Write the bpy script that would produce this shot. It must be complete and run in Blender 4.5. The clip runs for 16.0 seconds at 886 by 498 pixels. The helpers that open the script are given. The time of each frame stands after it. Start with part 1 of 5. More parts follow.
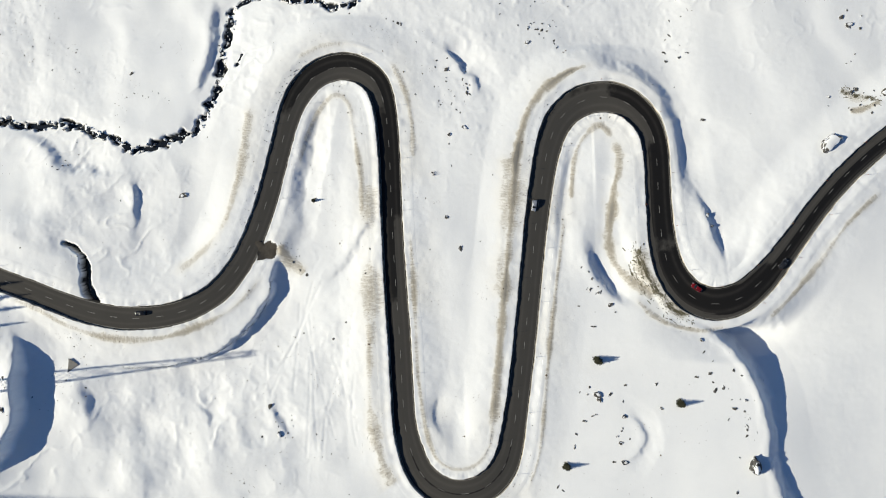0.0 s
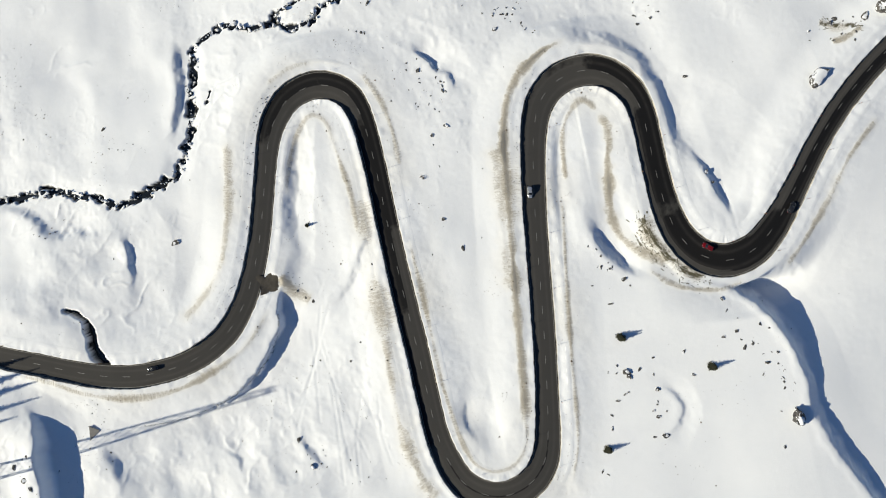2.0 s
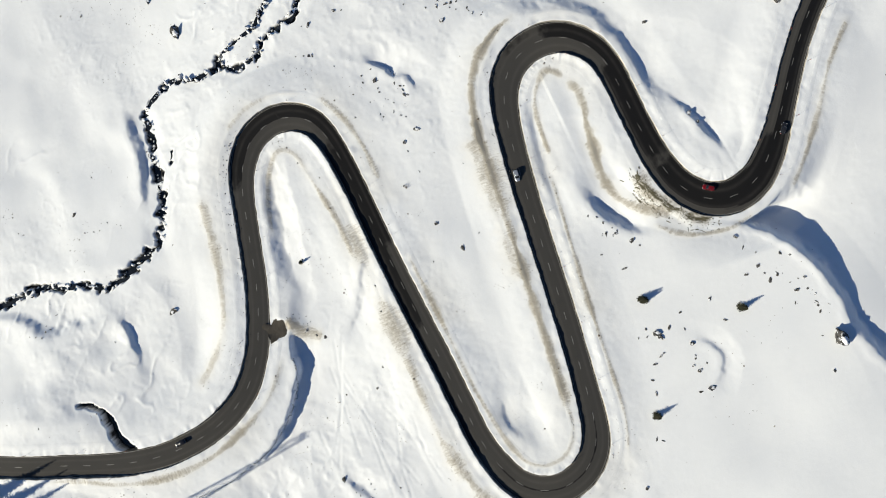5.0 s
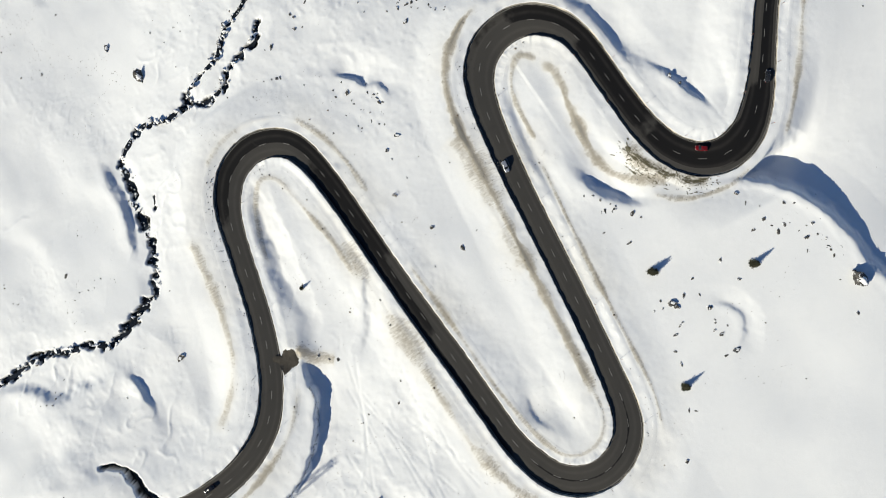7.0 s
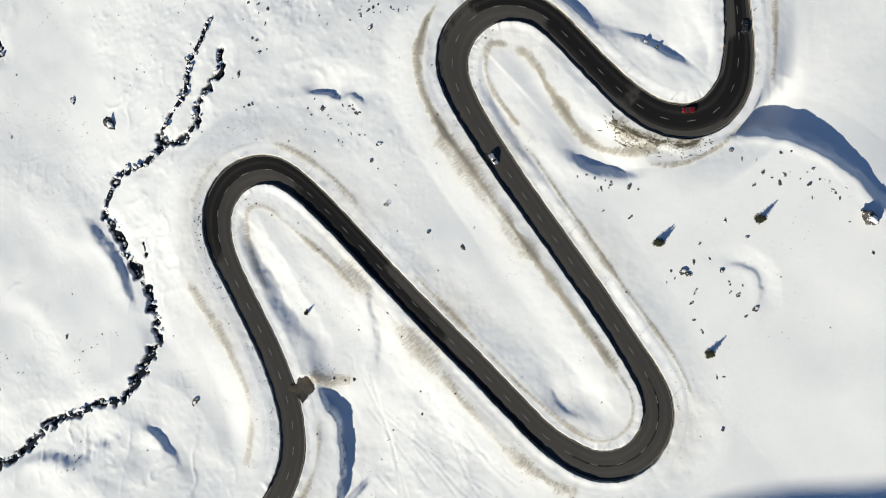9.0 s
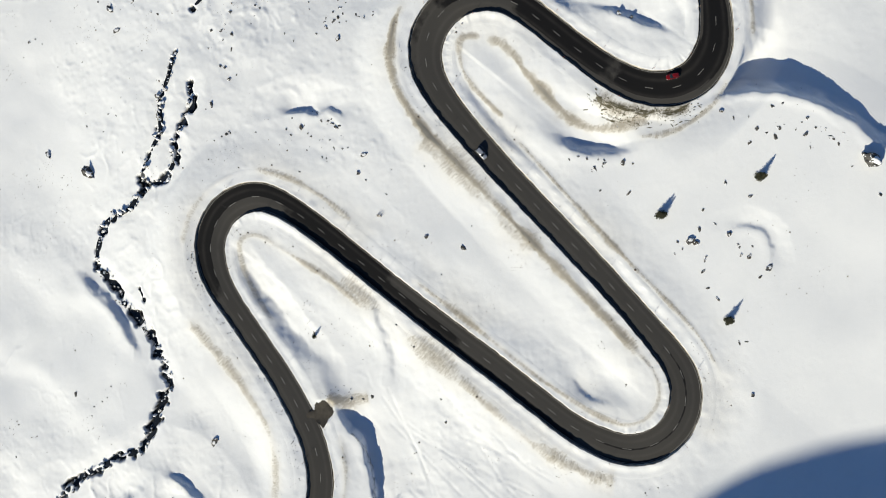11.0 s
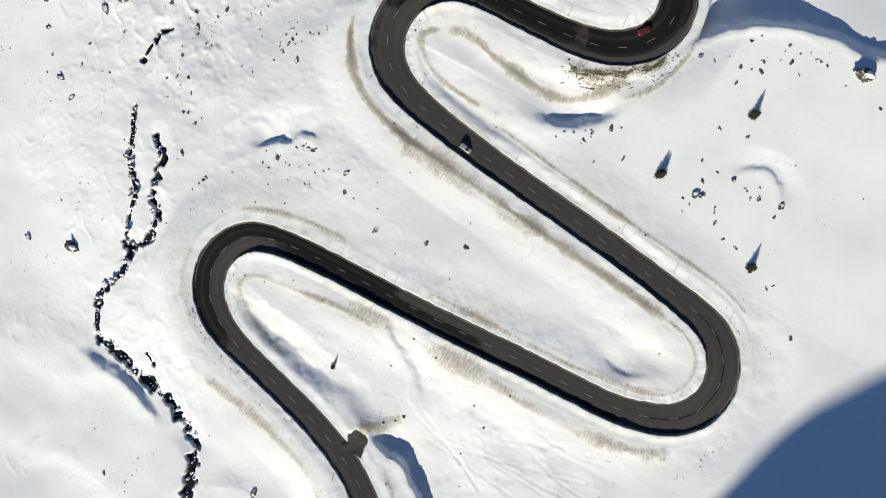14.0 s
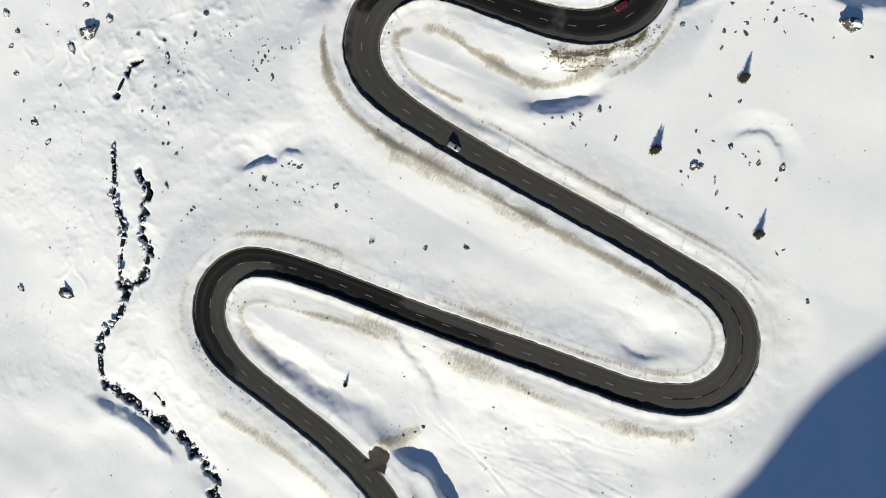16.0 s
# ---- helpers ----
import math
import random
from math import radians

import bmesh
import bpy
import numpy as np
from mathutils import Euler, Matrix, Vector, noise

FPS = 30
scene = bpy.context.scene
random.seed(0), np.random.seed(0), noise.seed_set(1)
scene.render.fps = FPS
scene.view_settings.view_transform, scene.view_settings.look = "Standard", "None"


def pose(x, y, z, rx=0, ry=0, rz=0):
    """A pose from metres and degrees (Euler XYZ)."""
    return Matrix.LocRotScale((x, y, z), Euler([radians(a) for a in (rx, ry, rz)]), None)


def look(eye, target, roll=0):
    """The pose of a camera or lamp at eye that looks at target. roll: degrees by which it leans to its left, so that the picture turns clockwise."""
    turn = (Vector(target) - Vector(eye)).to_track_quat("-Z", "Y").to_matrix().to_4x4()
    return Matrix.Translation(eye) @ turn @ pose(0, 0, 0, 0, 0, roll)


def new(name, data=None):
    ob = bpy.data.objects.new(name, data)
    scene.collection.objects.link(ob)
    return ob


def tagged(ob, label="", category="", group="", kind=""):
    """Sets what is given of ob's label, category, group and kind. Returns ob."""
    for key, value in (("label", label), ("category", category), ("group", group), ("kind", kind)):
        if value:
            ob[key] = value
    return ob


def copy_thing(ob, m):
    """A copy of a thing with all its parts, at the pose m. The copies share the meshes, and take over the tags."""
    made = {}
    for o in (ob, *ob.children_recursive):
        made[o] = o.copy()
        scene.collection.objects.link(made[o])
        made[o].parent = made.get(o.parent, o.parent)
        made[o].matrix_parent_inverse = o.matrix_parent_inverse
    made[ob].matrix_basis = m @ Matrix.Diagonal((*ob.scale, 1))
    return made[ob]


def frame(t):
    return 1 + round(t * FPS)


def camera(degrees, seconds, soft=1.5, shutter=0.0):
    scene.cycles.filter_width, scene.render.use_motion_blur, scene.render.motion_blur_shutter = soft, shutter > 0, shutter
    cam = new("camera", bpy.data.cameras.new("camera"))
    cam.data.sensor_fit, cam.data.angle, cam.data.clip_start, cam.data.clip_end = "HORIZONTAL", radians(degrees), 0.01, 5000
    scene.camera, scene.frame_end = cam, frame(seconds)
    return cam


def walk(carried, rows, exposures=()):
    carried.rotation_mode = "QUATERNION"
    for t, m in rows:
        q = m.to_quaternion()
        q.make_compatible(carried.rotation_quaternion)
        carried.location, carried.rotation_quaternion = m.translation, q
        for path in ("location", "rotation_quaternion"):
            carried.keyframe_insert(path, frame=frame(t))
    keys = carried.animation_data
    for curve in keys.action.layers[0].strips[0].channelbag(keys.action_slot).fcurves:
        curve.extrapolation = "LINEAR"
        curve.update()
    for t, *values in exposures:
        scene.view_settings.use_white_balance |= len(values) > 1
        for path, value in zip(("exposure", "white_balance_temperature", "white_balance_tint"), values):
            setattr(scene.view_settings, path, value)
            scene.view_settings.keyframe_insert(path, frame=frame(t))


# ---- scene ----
cam = camera(68.0, 16.0, soft=1.05)
PATH = [
    (0.0, pose(0.00, -0.00, 251.06, 0.141, -0.466, -0.001)),
    (0.5, pose(0.10, 0.34, 249.76, 0.143, -0.383, -2.462)),
    (1.0, pose(0.21, 0.68, 248.47, 0.144, -0.300, -5.054)),
    (1.5, pose(0.32, 1.01, 247.18, 0.142, -0.223, -7.497)),
    (2.0, pose(0.48, 1.33, 245.89, 0.140, -0.170, -9.777)),
    (2.5, pose(0.68, 1.65, 244.60, 0.136, -0.139, -12.023)),
    (3.0, pose(0.90, 1.96, 243.31, 0.128, -0.119, -14.273)),
    (3.5, pose(1.11, 2.26, 242.02, 0.116, -0.103, -16.515)),
    (4.0, pose(1.30, 2.55, 240.75, 0.102, -0.083, -18.750)),
    (6.5, pose(2.34, 3.93, 234.48, 0.029, -0.025, -29.984)),
    (7.0, pose(2.55, 4.20, 233.23, 0.019, -0.017, -32.196)),
    (7.5, pose(2.72, 4.47, 231.97, 0.005, 0.001, -34.379)),
    (8.0, pose(2.89, 4.72, 230.73, -0.011, 0.017, -36.557)),
    (8.5, pose(3.10, 4.92, 229.46, -0.027, 0.005, -38.724)),
    (9.0, pose(3.33, 5.11, 228.19, -0.041, -0.011, -40.843)),
    (11.5, pose(4.33, 6.23, 221.91, -0.084, 0.011, -50.832)),
    (12.0, pose(4.47, 6.52, 220.71, -0.094, 0.057, -52.746)),
    (12.5, pose(4.63, 6.76, 219.50, -0.105, 0.088, -54.612)),
    (13.0, pose(4.84, 6.92, 218.27, -0.121, 0.085, -56.467)),
    (13.5, pose(5.04, 7.05, 217.02, -0.141, 0.081, -58.330)),
    (14.0, pose(5.26, 7.19, 215.77, -0.159, 0.082, -60.157)),
    (14.5, pose(5.47, 7.33, 214.53, -0.175, 0.085, -61.910)),
    (15.0, pose(5.71, 7.44, 213.29, -0.187, 0.078, -63.594)),
    (15.5, pose(5.96, 7.54, 212.07, -0.196, 0.070, -65.235)),
    (16.0, pose(6.21, 7.64, 210.85, -0.205, 0.058, -66.876)),
]
walk(cam, PATH)

# ---- light ----
SUN_ELEVATION = 26.0
SHADE = Vector((1.0, 0.12, 0.0)).normalized()  # the way in which shadows fall
world = bpy.data.worlds.new("sky")
scene.world = world
world.use_nodes = True
wn = world.node_tree.nodes
sky = wn.new("ShaderNodeTexSky")
sky.sky_type = "NISHITA"
sky.sun_disc = False
sky.sun_elevation = radians(SUN_ELEVATION)
sky.sun_rotation = math.atan2(-SHADE.x, -SHADE.y)
sky.altitude = 1900.0
sky.air_density = 1.0
sky.dust_density = 0.0
sky.ozone_density = 6.0
wn["Background"].inputs["Strength"].default_value = 0.078
world.node_tree.links.new(sky.outputs["Color"], wn["Background"].inputs["Color"])

sun_data = bpy.data.lights.new("sun", "SUN")
sun_data.energy = 5.0
sun_data.angle = radians(0.53)
sun_data.color = (1.0, 0.95, 0.785)
sun = new("sun", sun_data)
sun.matrix_world = look(-SHADE * 300 + Vector((0, 0, 300 * math.tan(radians(SUN_ELEVATION)))), (0, 0, 0))
scene.view_settings.exposure = 0.08


# ---- materials ----
def material(name, rough=0.8):
    m = bpy.data.materials.new(name)
    m.use_nodes = True
    b = m.node_tree.nodes["Principled BSDF"]
    b.inputs["Roughness"].default_value = rough
    return m, m.node_tree.nodes, m.node_tree.links, b


def position(nodes, links, scale):
    """Texture coordinates in metres, scaled."""
    geo = nodes.new("ShaderNodeNewGeometry")
    mul = nodes.new("ShaderNodeVectorMath")
    mul.operation = "SCALE"
    mul.inputs["Scale"].default_value = scale
    links.new(geo.outputs["Position"], mul.inputs[0])
    return mul.outputs[0]


def noise_out(nodes, links, vector, scale, detail=4.0, rough=0.55):
    n = nodes.new("ShaderNodeTexNoise")
    n.inputs["Scale"].default_value = scale
    n.inputs["Detail"].default_value = detail
    n.inputs["Roughness"].default_value = rough
    if vector is not None:
        links.new(vector, n.inputs["Vector"])
    return n.outputs["Fac"]


def ramp(nodes, links, fac, stops):
    r = nodes.new("ShaderNodeValToRGB")
    e = r.color_ramp.elements
    while len(e) < len(stops):
        e.new(0.5)
    for k, (p, c) in zip(e, stops):
        k.position, k.color = p, (*c, 1.0)
    links.new(fac, r.inputs["Fac"])
    return r.outputs["Color"]


def mix(nodes, links, fac, a, b):
    m = nodes.new("ShaderNodeMix")
    m.data_type = "RGBA"
    for sock, v in ((m.inputs[0], fac), (m.inputs[6], a), (m.inputs[7], b)):
        if isinstance(v, (int, float)):
            sock.default_value = v
        elif isinstance(v, tuple):
            sock.default_value = (*v, 1.0)
        else:
            links.new(v, sock)
    return m.outputs[2]


def maths(nodes, links, op, a, b=None, clamp=False):
    m = nodes.new("ShaderNodeMath")
    m.operation, m.use_clamp = op, clamp
    for k, v in ((0, a), (1, b)):
        if v is None:
            continue
        if isinstance(v, (int, float)):
            m.inputs[k].default_value = v
        else:
            links.new(v, m.inputs[k])
    return m.outputs[0]


def attribute(nodes, name):
    a = nodes.new("ShaderNodeAttribute")
    a.attribute_name = name
    return a.outputs["Fac"]


def bump(nodes, links, bsdf, height, strength, distance):
    b = nodes.new("ShaderNodeBump")
    b.inputs["Strength"].default_value = strength
    b.inputs["Distance"].default_value = distance
    links.new(height, b.inputs["Height"])
    links.new(b.outputs["Normal"], bsdf.inputs["Normal"])


def snow_material():
    m, n, l, b = material("snow", 0.75)
    pos = position(n, l, 1.0)
    broad = noise_out(n, l, pos, 0.035, 3)
    clean = ramp(n, l, broad, [(0.3, (0.83, 0.835, 0.84)), (0.7, (0.89, 0.89, 0.88))])
    # glazed, older snow in drawn-out patches
    old = ramp(n, l, noise_out(n, l, pos, 0.13, 6, 0.62), [(0.50, (0, 0, 0)), (0.68, (1, 1, 1))])
    clean = mix(n, l, maths(n, l, "MULTIPLY", old, 0.13), clean, (0.72, 0.725, 0.735))
    # grit and dead grass that the snow ploughs threw over the banks
    grain = noise_out(n, l, pos, 1.5, 6, 0.75)
    fine = noise_out(n, l, pos, 6.0, 4, 0.75)
    # thrown outwards from the road, so it lies in short streaks
    comb = n.new("ShaderNodeCombineXYZ")
    l.new(maths(n, l, "MULTIPLY", attribute(n, "along"), 1.7), comb.inputs[0])
    l.new(maths(n, l, "MULTIPLY", attribute(n, "edge"), 0.28), comb.inputs[1])
    streak = noise_out(n, l, comb.outputs[0], 1.0, 5, 0.7)
    speck = maths(n, l, "ADD", maths(n, l, "MULTIPLY", grain, 0.35), maths(n, l, "MULTIPLY", streak, 0.65))
    dirt = attribute(n, "dirt")
    cream = mix(n, l, maths(n, l, "MINIMUM", maths(n, l, "MULTIPLY", dirt, 1.3), 0.7), clean, (0.83, 0.785, 0.69))
    brown = ramp(n, l, fine, [(0.3, (0.21, 0.172, 0.115)), (0.7, (0.46, 0.405, 0.32))])
    # strongest grit turns near black, which also paints shade into the bank walls
    soil_and_shade = maths(n, l, "MULTIPLY", maths(n, l, "SUBTRACT", dirt, 0.7), 5.0, True)
    brown = mix(n, l, soil_and_shade, brown, (0.075, 0.066, 0.052))
    much = maths(n, l, "ADD", maths(n, l, "MULTIPLY", dirt, 1.25), maths(n, l, "MULTIPLY", maths(n, l, "SUBTRACT", speck, 0.5), 2.2))
    much = maths(n, l, "MULTIPLY", much, maths(n, l, "MULTIPLY", maths(n, l, "SUBTRACT", dirt, 0.13), 5.0, True))
    much = ramp(n, l, much, [(0.27, (0, 0, 0)), (0.82, (0.8, 0.8, 0.8))])
    col = mix(n, l, much, cream, brown)
    # bare turf in ragged patches, drawn out along the slope
    drawn = n.new("ShaderNodeCombineXYZ")
    l.new(maths(n, l, "MULTIPLY", attribute(n, "along"), 0.32), drawn.inputs[0])
    l.new(maths(n, l, "MULTIPLY", attribute(n, "edge"), 0.75), drawn.inputs[1])
    ragged = maths(n, l, "ADD", maths(n, l, "MULTIPLY", noise_out(n, l, drawn.outputs[0], 1.0, 6, 0.65), 0.7), maths(n, l, "MULTIPLY", grain, 0.3))
    turfy = maths(n, l, "MULTIPLY", maths(n, l, "SUBTRACT", maths(n, l, "ADD", maths(n, l, "MULTIPLY", attribute(n, "bare"), 0.30), ragged), 0.72), 11.0, True)
    sod = ramp(n, l, fine, [(0.3, (0.045, 0.040, 0.024)), (0.7, (0.16, 0.14, 0.085))])
    col = mix(n, l, turfy, col, sod)
    # wet stones of the stream bed
    rock = attribute(n, "bed")
    rocky = ramp(n, l, grain, [(0.35, (0.008, 0.008, 0.009)), (0.62, (0.035, 0.034, 0.032)), (0.7, (0.10, 0.10, 0.10))])
    col = mix(n, l, rock, col, rocky)
    l.new(col, b.inputs["Base Color"])
    b.inputs["Specular IOR Level"].default_value = 0.25
    h = maths(n, l, "ADD", noise_out(n, l, pos, 0.6, 5, 0.6), maths(n, l, "MULTIPLY", noise_out(n, l, pos, 2.4, 5, 0.65), 0.42))
    # crusted patches, rougher than the packed snow
    crust = ramp(n, l, noise_out(n, l, pos, 0.06, 4, 0.6), [(0.50, (0, 0, 0)), (0.62, (1, 1, 1))])
    h = maths(n, l, "ADD", h, maths(n, l, "MULTIPLY", crust, maths(n, l, "MULTIPLY", noise_out(n, l, pos, 1.1, 6, 0.7), 1.1)))
    bump(n, l, b, h, 0.17, 0.2)
    return m


def asphalt_material():
    m, n, l, b = material("asphalt", 0.85)
    pos = position(n, l, 1.0)
    broad = noise_out(n, l, pos, 0.12, 4)
    fine = noise_out(n, l, pos, 14.0, 3, 0.7)
    dry = mix(n, l, broad, (0.044, 0.041, 0.037), (0.058, 0.054, 0.049))
    dry = mix(n, l, maths(n, l, "MULTIPLY", fine, 0.35), dry, (0.10, 0.095, 0.088))
    wet = attribute(n, "wet")
    patch = noise_out(n, l, pos, 0.35, 5, 0.6)
    w = maths(n, l, "ADD", wet, maths(n, l, "MULTIPLY", maths(n, l, "SUBTRACT", patch, 0.5), 0.5))
    w = ramp(n, l, w, [(0.42, (0, 0, 0)), (0.58, (1, 1, 1))])
    col = mix(n, l, w, dry, (0.0115, 0.0108, 0.0105))
    salt = attribute(n, "salt")
    col = mix(n, l, maths(n, l, "MULTIPLY", salt, maths(n, l, "MULTIPLY", patch, 0.6)), col, (0.20, 0.18, 0.16))
    l.new(col, b.inputs["Base Color"])
    r = mix(n, l, w, (0.95, 0.95, 0.95), (0.62, 0.62, 0.62))
    l.new(r, b.inputs["Roughness"])
    b.inputs["Specular IOR Level"].default_value = 0.15
    bump(n, l, b, fine, 0.3, 0.02)
    return m


def plain(name, colour, rough=0.6, metal=0.0, vary=0.15, scale=3.0):
    m, n, l, b = material(name, rough)
    f = noise_out(n, l, position(n, l, 1.0), scale, 4)
    dark = tuple(c * (1 - vary) for c in colour)
    light = tuple(min(1.0, c * (1 + vary)) for c in colour)
    l.new(mix(n, l, f, dark, light), b.inputs["Base Color"])
    b.inputs["Metallic"].default_value = metal
    return m


def rock_material():
    m, n, l, b = material("grey_rock", 0.9)
    pos = position(n, l, 1.0)
    f = noise_out(n, l, pos, 1.6, 6, 0.65)
    info = n.new("ShaderNodeObjectInfo")
    col = ramp(n, l, f, [(0.3, (0.03, 0.029, 0.027)), (0.55, (0.085, 0.08, 0.073)), (0.75, (0.17, 0.15, 0.125))])
    col = mix(n, l, maths(n, l, "MULTIPLY", info.outputs["Random"], 0.5), col, (0.09, 0.08, 0.07))
    # snow lodged in ledges and hollows
    caught = ramp(n, l, noise_out(n, l, pos, 1.1, 3, 0.6), [(0.57, (0, 0, 0)), (0.61, (1, 1, 1))])
    col = mix(n, l, caught, col, (0.82, 0.83, 0.84))
    l.new(col, b.inputs["Base Color"])
    bump(n, l, b, f, 0.8, 0.15)
    return m


def needle_material():
    m, n, l, b = material("spruce_needles", 0.8)
    f = noise_out(n, l, position(n, l, 1.0), 2.5, 4)
    geo = n.new("ShaderNodeNewGeometry")
    col = ramp(n, l, f, [(0.3, (0.014, 0.018, 0.008)), (0.7, (0.040, 0.044, 0.018))])
    col = mix(n, l, maths(n, l, "MULTIPLY", geo.outputs["Random Per Island"], 0.5), col, (0.060, 0.050, 0.024))
    l.new(col, b.inputs["Base Color"])
    return m


SNOW = snow_material()
ASPHALT = asphalt_material()
ROCK = rock_material()
NEEDLES = needle_material()
BARK = plain("bark", (0.10, 0.075, 0.055), 0.9)
MARKING = plain("road_paint", (0.27, 0.26, 0.24), 0.7, 0, 0.2, 1.5)
EDGE_PAINT = plain("worn_road_paint", (0.25, 0.24, 0.22), 0.8, 0, 0.5, 0.6)
WATER = plain("dark_stream_water", (0.012, 0.014, 0.016), 0.15)
GRAVEL = plain("wet_gravel", (0.065, 0.055, 0.042), 0.9, 0, 0.5, 1.2)
STEEL = plain("galvanised_steel", (0.45, 0.46, 0.47), 0.45, 0.9)
RUBBER = plain("rubber", (0.02, 0.02, 0.02), 0.8)
RIM = plain("alloy", (0.5, 0.5, 0.52), 0.35, 0.9)
WINDOW = plain("tinted_car_window", (0.012, 0.014, 0.017), 0.08)
LAMP = plain("headlight_glass", (0.75, 0.76, 0.78), 0.12)
TAIL = plain("taillight_plastic", (0.35, 0.02, 0.02), 0.25)
POLE_WOOD = plain("pole_wood", (0.20, 0.14, 0.09), 0.85)
POLE_RED = plain("pole_band_paint", (0.45, 0.05, 0.03), 0.6)
TURF = plain("bare_turf", (0.15, 0.135, 0.09), 0.95, 0, 0.6, 1.3)
CONCRETE = plain("weathered_concrete", (0.20, 0.19, 0.175), 0.9, 0, 0.3, 0.9)
DRY_GRASS = plain("dead_grass", (0.26, 0.20, 0.11), 0.9, 0, 0.4, 1.0)
TWIG = plain("bare_twigs", (0.13, 0.095, 0.065), 0.9)


# ---- small tools ----
def link_mesh(name, verts, faces, mat, parent=None, smooth=True, label=""):
    me = bpy.data.meshes.new(name)
    me.from_pydata([tuple(v) for v in verts], [], [tuple(f) for f in faces])
    me.materials.append(mat)
    me.polygons.foreach_set("use_smooth", [smooth] * len(me.polygons))
    me.update()
    ob = new(name, me)
    ob.parent = parent
    if label:
        ob["label"] = label
    return ob


def part(name, bm, mat, parent, label="", smooth=True):
    me = bpy.data.meshes.new(name)
    bm.to_mesh(me)
    bm.free()
    me.materials.append(mat)
    me.polygons.foreach_set("use_smooth", [smooth] * len(me.polygons))
    ob = new(name, me)
    ob.parent = parent
    if label:
        ob["label"] = label
    return ob


def step(a, b, x):
    t = np.clip((x - a) / (b - a), 0, 1)
    return t * t * (3 - 2 * t)


def spline(points, gap):
    """A smooth line through the points (any number of columns), resampled about every gap metres."""
    p = np.array(points, float)
    q = np.vstack([2 * p[0] - p[1], p, 2 * p[-1] - p[-2]])
    out = []
    for i in range(1, len(q) - 2):
        a, b, c, d = q[i - 1], q[i], q[i + 1], q[i + 2]
        n = max(2, int(np.hypot(*(c - b)[:2]) / gap * 3))
        t = np.linspace(0, 1, n, endpoint=False)[:, None]
        out.append(0.5 * (2 * b + (c - a) * t + (2 * a - 5 * b + 4 * c - d) * t**2 + (3 * b - a - 3 * c + d) * t**3))
    out = np.vstack(out + [p[-1:]])
    s = np.r_[0, np.cumsum(np.hypot(*np.diff(out[:, :2], axis=0).T))]
    t = np.linspace(0, s[-1], int(s[-1] / gap) + 1)
    return np.stack([np.interp(t, s, out[:, k]) for k in range(out.shape[1])], 1)


LATTICE = np.random.RandomState(7).rand(256, 256)


def vnoise(x, y, size, shift=0.0):
    """Smooth value noise between -1 and 1 with cells of that size in metres."""
    u, v = x / size + 37.3 + shift * 17.1, y / size + 91.7 + shift * 5.3
    i, j = np.floor(u).astype(int), np.floor(v).astype(int)
    fu, fv = u - i, v - j
    fu, fv = fu**3 * (fu * (6 * fu - 15) + 10), fv**3 * (fv * (6 * fv - 15) + 10)
    g = lambda a, b: LATTICE[a % 256, b % 256]
    top = g(i, j) * (1 - fu) + g(i + 1, j) * fu
    low = g(i, j + 1) * (1 - fu) + g(i + 1, j + 1) * fu
    return 2 * (top * (1 - fv) + low * fv) - 1


# ---- the lie of the land ----
# the road's centre line with its half width, from the valley up through the hairpins
APPROACH = [(-206, 3.5, 4.1), (-186.2, -5.2, 4.1), (-171.1, -11.2, 4.1), (-159.5, -15.2, 4.1), (-147.9, -19.6, 4.2), (-136.5, -23.3, 4.4),
            (-126, -25.5, 4.5), (-116.3, -26.1, 4.5), (-103, -24.7, 4.4), (-92.1, -20.8, 4.4), (-83.1, -14.4, 4.4), (-76.1, -5.2, 4.3)]
LEG_ONE = [(-72.2, 3.1, 4.2), (-69.3, 10.4, 4.2), (-66, 21.2, 4.1), (-63.4, 32.4, 4.1), (-60.8, 43.6, 4.1), (-58.2, 54.0, 4.5), (-54.2, 62.7, 5.0),
           (-47.6, 69.8, 5.3), (-38, 72.9, 5.4), (-29.9, 70.9, 5.4), (-24.5, 66.5, 5.1), (-21.8, 60.3, 4.7), (-20.4, 54.0, 4.4)]
LEG_TWO = [(-19.2, 43.3, 4.2), (-18.5, 32.1, 4.1), (-17.5, 10.0, 4.1), (-16.1, -11.7, 4.2), (-14.4, -32.9, 4.3), (-13.1, -53.9, 4.2), (-12.3, -64.3, 4.3),
           (-10.1, -73.6, 4.7), (-6.2, -82.3, 5.0), (0.2, -87.7, 5.3), (8.5, -89.6, 5.4), (16.8, -87.4, 5.3), (23.3, -81.5, 5.1), (26.9, -72.6, 4.7)]
LEG_THREE = [(30.1, -53.3, 4.2), (32.8, -32.7, 4.2), (35.1, -11.5, 4.2), (37.5, 10.0, 4.4), (40.2, 28.0, 4.6), (43.0, 41.2, 5.0), (47.2, 50.8, 5.5),
             (54.4, 57.2, 5.9), (63.3, 59.5, 6.0), (71.7, 57.8, 5.9), (78.1, 52.6, 5.6), (81.8, 46.5, 5.2), (83.4, 39.4, 5.0)]
LEG_FOUR = [(83.8, 31.6, 4.9), (83.9, 20.7, 4.9), (84.3, 9.9, 5.0), (85.2, 0.6, 5.4), (88.0, -8.8, 5.7), (94, -16.5, 6.0), (102.8, -19.9, 6.2),
            (112.2, -17.9, 6.0), (119.2, -12.7, 5.5), (125.2, -6.4, 5.0), (132.6, 3.0, 4.5), (143.9, 17.6, 4.2), (155.6, 30.2, 4.2), (169.7, 42.2, 4.2), (187.8, 54.5, 4.2), (206, 66, 4.2)]
